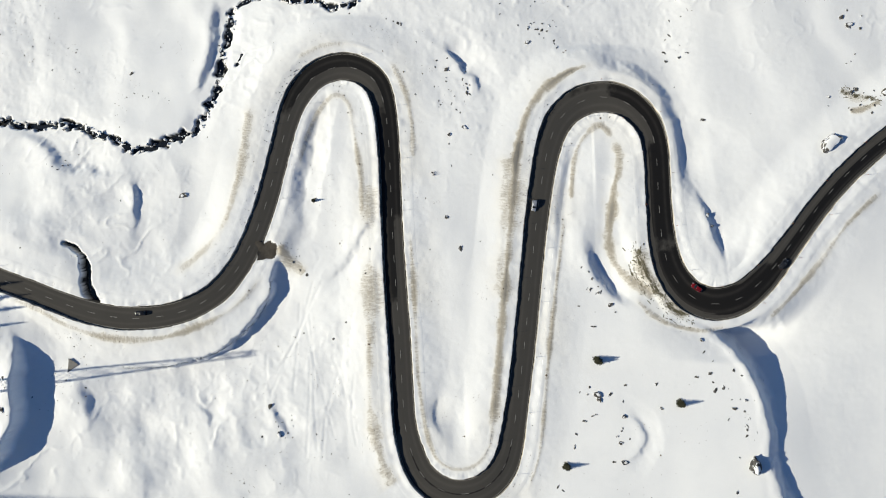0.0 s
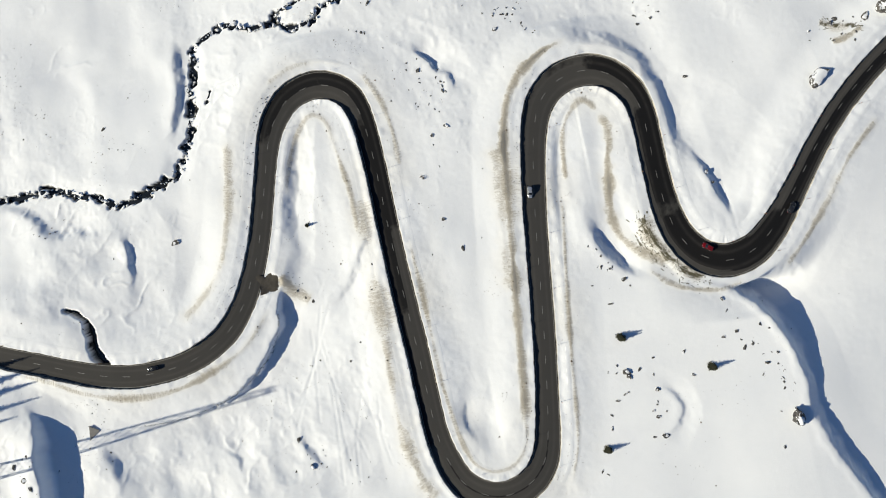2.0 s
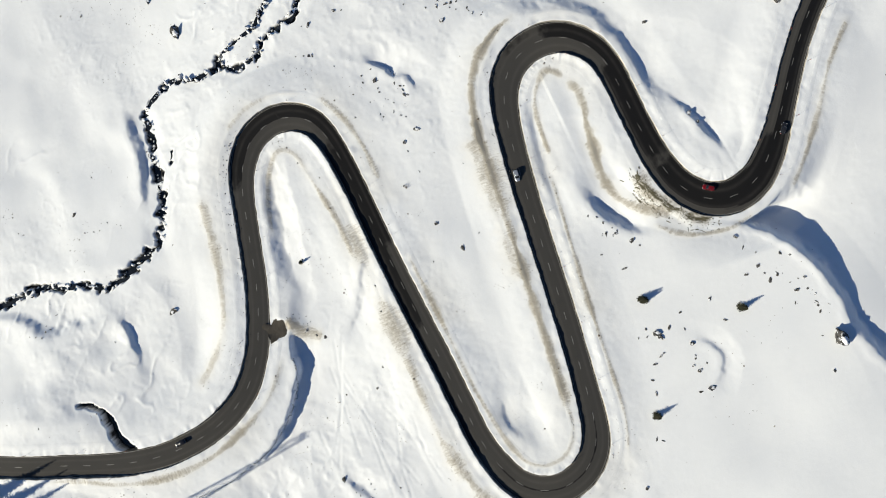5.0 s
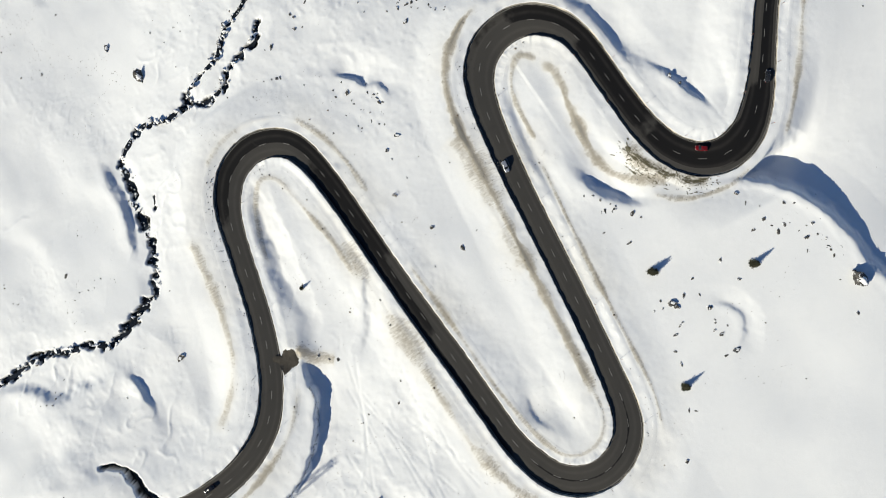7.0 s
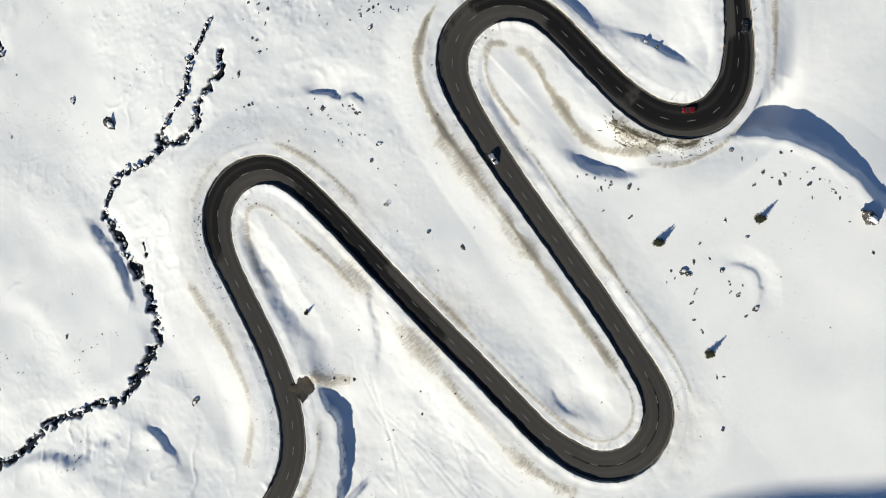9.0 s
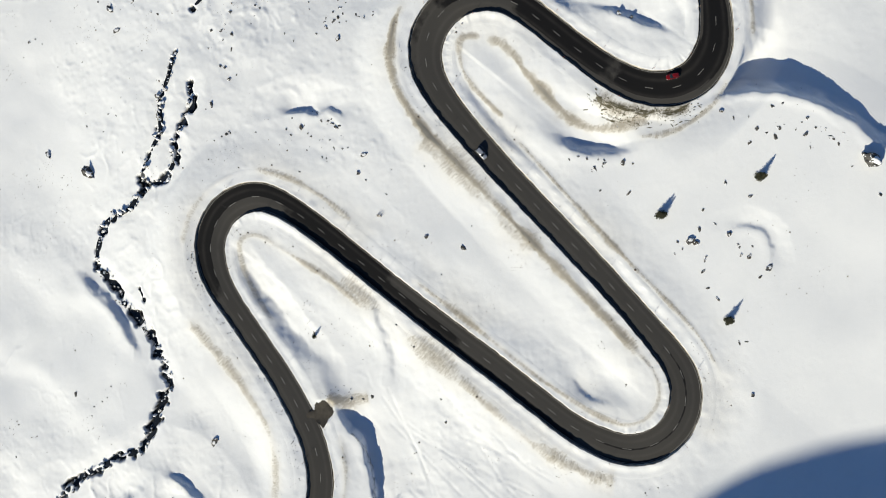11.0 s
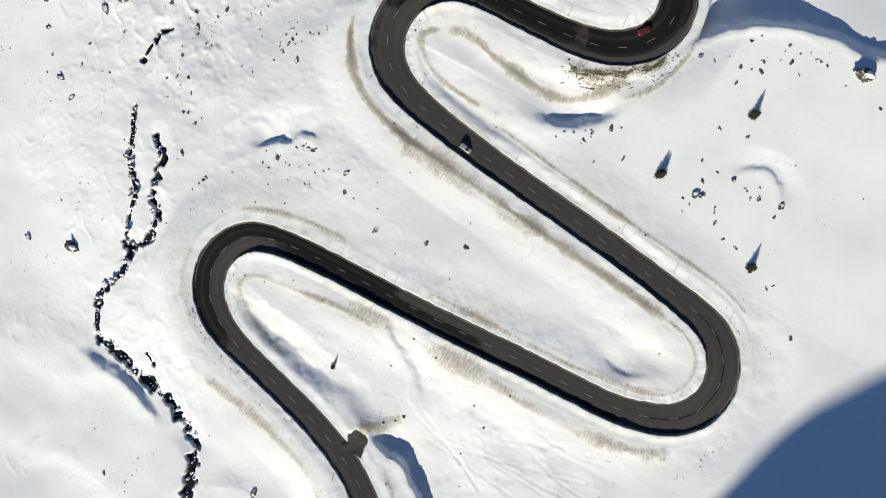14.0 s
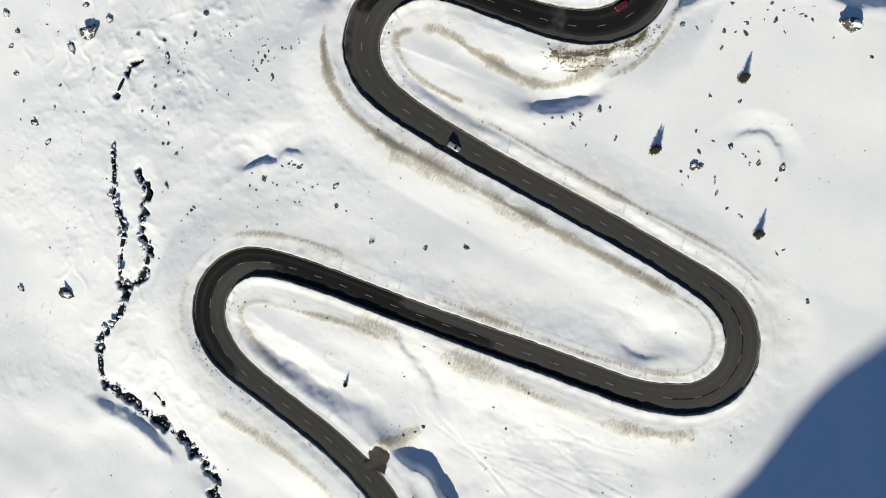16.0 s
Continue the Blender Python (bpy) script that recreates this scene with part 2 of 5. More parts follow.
ROAD = spline(APPROACH + LEG_ONE + LEG_TWO + LEG_THREE + LEG_FOUR, 0.6)


def smoothed(a, n):
    k = np.hanning(2 * n + 1)
    return np.convolve(np.pad(a, n, mode="edge"), k / k.sum(), "valid")


ROAD = np.stack([smoothed(ROAD[:, 0], 7), smoothed(ROAD[:, 1], 7), smoothed(ROAD[:, 2], 12)], 1)


def base(x, y):
    u = -0.6 * x + 0.8 * y
    return 0.05 * x - 0.10 * y - 10 * step(90, 170, u)


ROAD_Z = smoothed(base(ROAD[:, 0], ROAD[:, 1]), 30)
ROAD_S = np.r_[0, np.cumsum(np.hypot(*np.diff(ROAD[:, :2], axis=0).T))]
ROAD_T = np.gradient(ROAD[:, :2], axis=0)
ROAD_T /= np.hypot(*ROAD_T.T)[:, None]
ROAD_N = np.stack([-ROAD_T[:, 1], ROAD_T[:, 0]], 1)  # to the left of the way up

GRID = 0.5
CX = np.arange(-200, 196, GRID)
CY = np.arange(-154, 206, GRID)
X, Y = np.meshgrid(CX, CY, indexing="ij")


def near(points, radius, gap=0.6):
    """For the fine part of the ground: distance to a line, the signed distance (plus on its left) and how far along it, 0 to 1."""
    p = spline(points, gap)
    t = np.gradient(p[:, :2], axis=0)
    t /= np.hypot(*t.T)[:, None] + 1e-9
    best = np.full(X.shape, 1e9)
    side = np.zeros(X.shape)
    along = np.zeros(X.shape)
    for k in range(len(p)):
        i0, i1 = np.searchsorted(CX, (p[k, 0] - radius, p[k, 0] + radius))
        j0, j1 = np.searchsorted(CY, (p[k, 1] - radius, p[k, 1] + radius))
        if i1 <= i0 or j1 <= j0:
            continue
        w = np.s_[i0:i1, j0:j1]
        dx, dy = X[w] - p[k, 0], Y[w] - p[k, 1]
        d = np.hypot(dx, dy)
        closer = d < best[w]
        best[w] = np.where(closer, d, best[w])
        side[w] = np.where(closer, t[k, 0] * dy - t[k, 1] * dx, side[w])
        along[w] = np.where(closer, k / max(1, len(p) - 1), along[w])
    return best, np.where(side < 0, -best, best), along


def road_field(radius=16.0):
    """Distance to the road's edge, and the level of the road near by."""
    edge = np.full(X.shape, 1e9)
    way = np.zeros(X.shape)
    total = np.zeros(X.shape)
    level = np.zeros(X.shape)
    for k in range(len(ROAD)):
        i0, i1 = np.searchsorted(CX, (ROAD[k, 0] - radius, ROAD[k, 0] + radius))
        j0, j1 = np.searchsorted(CY, (ROAD[k, 1] - radius, ROAD[k, 1] + radius))
        if i1 <= i0 or j1 <= j0:
            continue
        w = np.s_[i0:i1, j0:j1]
        d = np.hypot(X[w] - ROAD[k, 0], Y[w] - ROAD[k, 1])
        way[w] = np.where(d - ROAD[k, 2] < edge[w], ROAD_S[k], way[w])
        edge[w] = np.minimum(edge[w], d - ROAD[k, 2])
        q = 1 / (d + 0.5) ** 2.6
        total[w] += q
        level[w] += q * ROAD_Z[k]
    return edge, np.where(total > 0, level / np.maximum(total, 1e-12), 0), way


EDGE, LEVEL, WAY = road_field(24.0)

# the mountain to the west, off the view, whose shadow lies over the south of the place
RIDGE_X = -430.0
RIDGE_SHADOW = [(-220, 330), (-170, 110), (-144, 62), (-133, 44), (-126, 33), (-118, 19.5), (-113, 7), (-109.5, -6), (-106.5, -20), (-102, -32), (-98.5, -41), (-96.8, -70), (-94.5, -150), (-84, -240), (-20, -330), (200, -400)]


def ridge(x, y, z):
    """Lifts the land z to the mountain's crest."""
    ys = np.array([p[0] - 0.12 * (p[1] - RIDGE_X) for p in RIDGE_SHADOW])
    hs = np.array([base(p[1], p[0]) + 0.5 + math.tan(radians(SUN_ELEVATION)) * math.hypot(1, 0.12) * (p[1] - RIDGE_X) for p in RIDGE_SHADOW])
    top = np.interp(y, ys, hs)
    w = np.clip(1 - np.abs(x - RIDGE_X) / 200.0, 0, 1) ** 1.5
    return z * (1 - w) + np.maximum(top, z) * w


def lumpy(x, y):
    """Where boulders and gullies under the snow make it uneven."""
    a = np.exp(-(((x + 95) / 60) ** 2 + ((y + 70) / 30) ** 2))
    b = np.exp(-(((x + 140) / 35) ** 2 + ((y - 22) / 22) ** 2))
    c = np.exp(-(((x - 32) / 42) ** 2 + ((y - 112) / 28) ** 2))
    return np.minimum(1.0, a + b + c)


def open_land(x, y):
    far = step(180, 420, np.hypot(x, y))
    z = base(x, y) * (1 - far) + far * np.clip(base(x, y), -40, 40)
    z = z + 0.7 * vnoise(x, y, 55, 1) + 0.35 * vnoise(x, y, 23, 2) + 0.18 * vnoise(x, y, 9, 3) * step(-30, 60, -x + 0.5 * y + 40) * (1 + 1.3 * lumpy(x, y)) + 0.35 * vnoise(x, y, 15, 14) * lumpy(x, y)
    # wind has laid long drifts, steep on the west and falling slowly to the east, over the valley side and the north-east
    q = (x + 0.25 * y + 9 * vnoise(x, y, 45, 71) + 2.5 * vnoise(x, y, 13, 72)) / 36.0
    q = q - np.floor(q)
    long_drift = np.where(q < 0.68, 1 - step(0, 0.68, q), step(0.68, 1.0, q))
    where = np.clip(1 - step(-105, -70, x) + step(85, 115, x) * step(-15, 15, y), 0, 1) * (0.55 + 0.45 * vnoise(x, y, 60, 73))
    z = z + 0.9 * long_drift * where
    # the valley side, the north-east and the tongue inside the upper bends fall away from the sun
    z = z - 0.030 * np.clip(x + 140, -45, 45) * (1 - step(-100, -80, x)) * (1 - step(85, 110, y)) * step(-205, -180, x)
    z = z - 0.040 * np.clip(x - 130, -40, 40) * step(85, 105, x) * step(-5, 20, y) * (1 - step(170, 200, x))
    z = z - 0.085 * np.clip(x - 66, -15, 15) * step(44, 52, x) * (1 - step(80, 88, x)) * step(-12, 0, y) * (1 - step(40, 52, y))
    # the slope below the upper bend lies towards the sun
    z = z + 0.032 * np.clip(x - 48, -10, 68) * step(15, 45, x) * (1 - step(-35, -15, y)) * step(-170, -130, y) * (1 - step(125, 175, x))
    return z + far * 30 * vnoise(x, y, 420, 4)


def drifts(x, y):
    """Wind-packed snow: small waves drawn out across the wind."""
    a, b = 0.85 * x + 0.53 * y, -0.53 * x + 0.85 * y
    lee = 0.2 * (1 - step(-70, 10, x))
    rough = step(-0.2, 0.7, vnoise(x, y, 38, 5) + lee - 0.8 * step(80, 125, x) + 0.7 * lumpy(x, y))
    calm = step(15, 50, x) * (1 - step(40, 85, y))
    rough = rough * (1 - 0.85 * calm) * (1 - 0.6 * step(-5, 5, x) * (1 - step(25, 35, x)) * (1 - step(20, 50, y)))
    z = 0.07 * vnoise(a, b * 0.45, 3.6, 6) * (0.06 + rough**2) + 0.04 * vnoise(a, b * 0.6, 1.5, 7) * (0.06 + rough**2)
    z = z + 0.08 * np.maximum(0, vnoise(x, y, 2.3, 8) - 0.45) * rough * 3
    # thin wind-cut ledges on the far side of the stream and below the lower road
    a = a + 3.2 * vnoise(x, y, 7.5, 26) + 1.0 * vnoise(x, y, 2.6, 28)
    b = b + 3.2 * vnoise(x, y, 7.5, 27) + 1.0 * vnoise(x, y, 2.6, 29)
    ledge = (1 - np.abs(vnoise(a * 0.7, b * 1.5, 11, 10))) ** 7 * step(-0.1, 0.5, vnoise(x, y, 21, 11))
    z = z + 0.32 * ledge * (1 - step(-75, -35, x) * (1 - step(80, 110, y)))
    cut = (1 - np.abs(vnoise(a * 0.8, b * 1.7, 5.5, 24))) ** 9 * step(0.1, 0.5, vnoise(x, y, 15, 25))
    z = z + 0.10 * cut * (1 - calm)
    # hummocks over stones and turf above the second bend
    stony = np.exp(-(((x - 34) / 34) ** 2 + ((y - 116) / 24) ** 2))
    z = z + stony * (0.55 * np.maximum(0, vnoise(x, y, 2.6, 18) - 0.4) + 0.22 * (1 - np.abs(vnoise(a, b * 1.4, 5.0, 19))) ** 6 + 0.10 * vnoise(x, y, 1.3, 20) * step(0, 0.5, vnoise(x, y, 9, 23)))
    return z + 0.018 * vnoise(x, y, 0.9, 9) * (0.3 + rough)


Z = open_land(X, Y) + drifts(X, Y)


def softened(a, n):
    """A moving mean over 2n + 1 cells in both directions."""
    for axis in (0, 1):
        wide = [(0, 0), (0, 0)]
        wide[axis] = (n + 1, n)
        c = np.cumsum(np.pad(a, wide, mode="edge"), axis=axis)
        k = 2 * n + 1
        a = (c[k:] - c[:-k]) / k if axis == 0 else (c[:, k:] - c[:, :-k]) / k
    return a


blend = step(3.0, 20.0, softened(softened(np.minimum(EDGE, 40.0), 5), 5))
rise = 0.05 * np.clip(EDGE, 0, 20) * step(28, 36, X) * (1 - step(-25, 0, Y))
Z = np.where(EDGE < 1e8, (LEVEL + rise + 0.75 + 0.10 * vnoise(X, Y, 4.0, 12) + 0.05 * vnoise(X, Y, 1.3, 13)) * (1 - blend) + Z * blend, Z)

# steep drops whose far side lies in shade: line (the drop is on its left), height, run of the slope, where the hollow ends
DROPS = [
    ([(-62.0, -2.0), (-63.6, -8.0), (-65.6, -17.1), (-72.9, -28.8), (-84.7, -37.9), (-104.8, -43.9), (-126.7, -44.0), (-141.1, -42.1)], 3.9, 1.6, 8.0, 44.0, 0.07, 0.6),
    ([(58.5, 72.0), (77.5, 65.6), (84.8, 57.3), (88.2, 45.8), (89.6, 32.9), (91.2, 22.0), (94.0, 12.0)], 2.1, 6.5, 9.0, 60.0, 0.12, 0.3),
    ([(94.5, 24.0), (98.5, 17.9), (102.0, 11.0), (104.5, 2.0), (105.5, -5.0)], 1.9, 3.0, 5.0, 30.0, 0.4, 0.25),
    ([(91.0, -26.0), (97.0, -28.0), (102.1, -30.8), (109.7, -37.5), (115.6, -48.1), (119.1, -61.0), (119.1, -73.6), (121.2, -83.0), (126.0, -93.1), (131.0, -104.0), (136, -116)], 3.6, 5.0, 18.0, 150.0, 0.10, 0.05, 0.0, True),
    ([(91.0, -26.0), (97.0, -28.0), (102.1, -30.8), (109.7, -37.5), (115.6, -48.1), (119.1, -61.0), (119.1, -73.6)], 7.4, 7.0, 18.0, 150.0, 0.16, 0.75, 0.0, True),
    ([(52.2, 5.5), (56.8, -7.2), (61.9, -14.6), (69.0, -20.5), (74.0, -23.0)], 3.2, 4.5, 6.0, 26.0, 0.4, 0.4),
    ([(-167.6, -31.0), (-164.0, -35.4), (-162.4, -42.5), (-161.3, -50.8), (-161.0, -60.0), (-161.8, -68.0), (-165.5, -76.0), (-170.0, -86.0)], 2.6, 2.6, 14.0, 70.0, 0.34, 0.15, 4.6),
    ([(-51.6, 60.5), (-54.6, 45.8), (-57.6, 30.1), (-59.4, 11.0)], 1.75, 7.0, 6.5, 13.0, 0.25, 0.25),
    ([(-94.1, 106.2), (-93.6, 90.9), (-94.9, 78.6), (-99.9, 60.9)], 2.0, 4.0, 9.0, 26.0, 0.25, 0.25),
    ([(-174.7, 48.0), (-160.3, 40.5), (-154.1, 33.2), (-147.4, 30.9), (-136.0, 29.0), (-127.0, 26.0)], 2.0, 5.0, 8.0, 24.0, 0.25, 0.25),
    ([(-123.0, 29.0), (-119.4, 22.5), (-119.6, 13.0), (-122.0, 6.0)], 1.5, 2.5, 5.0, 18.0, 0.3, 0.5),
    ([(1.5, 79.0), (5.5, 76.8), (8.3, 74.0), (9.8, 70.5), (12.8, 66.5)], 1.7, 1.5, 4.0, 13.0, 0.3, 0.45),
    ([(11.5, 69.5), (14.5, 66.5), (16.3, 61.5)], 0.6, 1.2, 3.0, 10.0, 0.3, 0.3),
    ([(-64.0, -58.0), (-61.0, -63.5), (-57.5, -69.0), (-55.5, -72.0)], 0.9, 2.2, 3.0, 9.0, 0.3, 0.3),
    ([(69.0, -59.5), (72.0, -61.5), (75.0, -65.5), (75.5, -70.0), (72.5, -74.5), (68.0, -78.0)], 0.5, 1.5, 2.5, 7.0, 0.3, 0.3),
    ([(-140.0, -52.0), (-136.0, -58.0), (-134.5, -66.0)], 0.8, 3.0, 6.0, 18.0, 0.3, 0.3),
    ([(-93.0, -60.0), (-88.0, -63.0), (-87.0, -68.0)], 0.6, 1.6, 4.0, 14.0, 0.3, 0.3),
    ([(-25.0, 14.0), (-27.4, 10.3), (-30.5, 5.9), (-33.6, -0.4), (-37.5, -5.2), (-42.7, -9.2), (-47.5, -13.0)], 0.7, 2.4, 4.0, 13.0, 0.2, 0.4),
    ([(49.5, 48.0), (46.8, 39.0), (45.0, 27.0), (43.0, 12.0), (41.0, -4.0)], 0.8, 5.0, 5.5, 13.0, 0.3, 0.35),
    ([(-1.0, -52.0), (-1.5, -62.0), (2.0, -71.0)], 0.5, 1.8, 4.0, 9.0, 0.3, 0.3),
]

def drop(line, fall, run, flat, end, first, last, crest=0.0, bounded=False):
    """Lowers the land on the left of a line; the effect fades out softly at both ends and sideways."""
    p = spline(line, 0.8)
    t = np.gradient(p, axis=0)
    t /= np.hypot(*t.T)[:, None] + 1e-9
    q = np.linspace(0, 1, len(p))
    fade = step(0, first, q) * (1 - step(1 - last, 1, q))
    reach = end + 2
    i0, i1 = np.searchsorted(CX, (p[:, 0].min() - reach, p[:, 0].max() + reach))
    j0, j1 = np.searchsorted(CY, (p[:, 1].min() - reach, p[:, 1].max() + reach))
    w = np.s_[i0:i1, j0:j1]
    x, y = X[w], Y[w]
    best, across, total, ends = np.full(x.shape, 1e9), np.zeros(x.shape), np.zeros(x.shape), np.zeros(x.shape)
    for k in range(len(p)):
        dx, dy = x - p[k, 0], y - p[k, 1]
        d = np.hypot(dx, dy)
        closer = d < best
        best = np.where(closer, d, best)
        across = np.where(closer, t[k, 0] * dy - t[k, 1] * dx, across)
        g = 1 / (d * d + 1) ** 2
        total += g
        ends += g * fade[k]
    ends = ends / total * step(0.05, 0.85, np.abs(across) / (best + 1e-6) + (best < 1.0))
    s = np.where(across < 0, -best, best) + 0.9 * vnoise(x, y, 5.5, 21) + 0.35 * vnoise(x, y, 1.8, 22)
    cut = fall * step(0, run, s) * (1 - np.clip((s - flat) / (end - flat), 0, 1)) * ends
    lip = 0.15 * np.exp(-(((s + 1.2) / 1.6) ** 2)) * ends + crest * ends * np.where(s < 0, np.exp(-((s / 11.0) ** 2)), 1 - step(0, run, s))
    share = step(1.0, 4.0 + 0.8 * np.clip(s - 7, 0, 15), EDGE[w])
    if bounded:  # below the upper bend only, not on the bend's own bank
        share = share * step(-1, 6 + 0.9 * np.maximum(0, x - 111), -24.8 + 0.75 * np.maximum(0, x - 113) - y)
    Z[w] += (lip - cut) * share


for values in DROPS:
    drop(*values)

# soft hollows in the snow: middle, reach across and along, depth
for cx, cy, rx, ry, deep in ((-0.5, -59.0, 3.5, 7.0, 0.55), (7.0, -64.0, 5.0, 5.5, 0.7), (-4.5, 5.0, 3.5, 7.0, 0.3), (0.5, -8.0, 5.0, 10.0, 0.25), (0.0, -27.0, 5.0, 9.0, 0.2), (-32.0, 4.0, 1.6, 6.0, 0.3),
                             (-128.0, -56.0, 7.0, 6.0, 1.3), (-112.0, -66.0, 5.0, 7.0, 0.9), (-146.0, 32.0, 8.0, 5.0, 1.2), (-128.0, 21.0, 9.0, 5.0, 1.0), (-160.0, 18.0, 8.0, 6.0, 0.9)):
    Z = Z - deep * np.exp(-(((X - cx + 1.2 * vnoise(X, Y, 6, 16)) / rx) ** 2 + ((Y - cy + 1.2 * vnoise(X, Y, 6, 17)) / ry) ** 2))

# broad swells whose eastern flanks lie in half shade: middle, reach across and along, height
for cx, cy, rx, ry, high_ in ((-139.0, -63.0, 11.0, 13.0, 1.7), (-163.0, 8.0, 12.0, 9.0, 1.8), (-118.0, -84.0, 9.0, 8.0, 0.9), (-150.0, 34.0, 8.0, 6.0, 0.9)):
    Z = Z + high_ * np.exp(-(((X - cx + 2.0 * vnoise(X, Y, 9, 74)) / rx) ** 2 + ((Y - cy + 2.0 * vnoise(X, Y, 9, 75)) / ry) ** 2)) * step(5.0, 14.0, EDGE)

# old ski tracks
for line in ([(-49.3, -24.5), (-47.5, -41.4), (-46.2, -62.3), (-45.1, -74.6)], [(-53.4, -20.3), (-54.0, -40.0), (-54.8, -54.0)], [(-48.2, -12.1), (-53.8, -32.3), (-61.4, -46.5)],
             [(-31.6, -46.8), (-32.1, -61.4), (-30.3, -72.3)], [(-38.0, -48.0), (-42.0, -62.0), (-43.0, -78.0)],
             [(-44.7, -11.6), (-50.0, -23.1), (-56.5, -38.4), (-63.1, -53.5)], [(-48.7, -40.3), (-48.5, -52.8), (-48.7, -65.1), (-49.1, -77.3)], [(-51.0, -27.1), (-48.2, -38.3), (-43.4, -54.0), (-38.7, -69.5)],
             [(-66.0, -40.4), (-65.4, -48.8), (-63.1, -55.6)], [(-40.1, -40.2), (-35.8, -50.6), (-33.8, -58.3)]):
    d, signed, along = near(line, 2.0)
    Z = Z - 0.07 * np.exp(-((d / 0.45) ** 2)) + 0.03 * np.exp(-(((d - 0.9) / 0.4) ** 2))

# a line of footprints
d, signed, along = near([(-32.0, -21.5), (-33.5, -35.0), (-33.5, -45.5), (-31.6, -58.9), (-30.1, -67.2)], 2.0)
Z = Z - 0.16 * np.exp(-((d / 0.5) ** 2)) * step(0.0, 0.5, vnoise(X, Y, 1.1, 76))

# streams: line, half width, depth
STREAMS = [
    ([(-206, 57.5), (-181.7, 54.0), (-171.1, 51.4), (-155.8, 51.2), (-144.2, 50.1), (-137.6, 47.0), (-128.7, 44.4), (-122.3, 40.8), (-114.1, 41.3), (-106.2, 44.4),
      (-97.2, 47.6), (-93.9, 51.5), (-91.5, 57.8), (-88.8, 65.7), (-88.3, 73.9), (-87.3, 81.5), (-85.1, 91.5), (-86.2, 98.0)], 1.25, 2.2),
    ([(-86.2, 98.0), (-81.4, 101.1), (-75.8, 104.0), (-71.0, 105.3), (-65.6, 104.2), (-59.0, 101.2), (-51.3, 102.4), (-44.5, 98.7), (-40.0, 97.7), (-33.6, 99.8), (-27.2, 104.8), (-18.2, 106.2), (-10.5, 112.5)], 1.0, 1.8),
    ([(-51.3, 102.4), (-48.5, 105.0), (-39.6, 108.2), (-30.6, 110.5), (-23.4, 117.3), (-14.4, 121.0), (-6.0, 125.7)], 0.8, 1.5),
    ([(9.8, 130.7), (14.0, 130.2), (18.0, 129.6), (21.5, 128.8)], 0.5, 1.4),
    ([(20.4, 129.2), (22.6, 128.0), (24.0, 126.4)], 0.75, 1.5),
    ([(-146.3, 3.0), (-142.0, 1.1), (-139.0, -1.9), (-137.5, -6.2), (-136.6, -11.0), (-135.7, -15.3), (-133.8, -18.0), (-132.4, -20.2)], 1.5, 3.6),
    ([(-72.2, 197.7), (-74.2, 193.7), (-76.3, 184.9), (-79.3, 176.9)], 0.9, 1.6),
    ([(-81.5, 74.5), (-79.6, 77.5), (-79.3, 79.5)], 0.5, 1.0),
]
BED = np.zeros(X.shape)
for line, half, depth in STREAMS:
    d, signed, along = near(line, 7.0)
    wob = half * (1.25 + 0.95 * vnoise(X, Y, 6.0, 31) + 1.0 * vnoise(X, Y, 1.8, 32))
    wob = np.maximum(wob, 0.15 * half)
    covered = -0.45 if half > 1.1 else 0.0
    open_ = step(covered, covered + 0.2, vnoise(X, Y, 6.0 if half > 1.1 else 3.6, 33)) if depth < 3 and half != 0.75 else 1.0
    if depth > 3:
        wob = half * (0.35 + 0.95 * step(0.05, 0.75, along) + 0.35 * vnoise(X, Y, 3.0, 31))
    deep = (1 - step(wob * 0.75, wob * 1.15 + 0.15, d)) * open_
    Z = Z - depth * deep + 0.08 * np.exp(-((d - wob - 0.8) / 0.7) ** 2) * open_
    Z = np.where(d < 6.0, Z - 0.35 * (1 - step(1.0, 6.0, d)), Z)
    BED = np.maximum(BED, step(0.15, 0.5, deep))

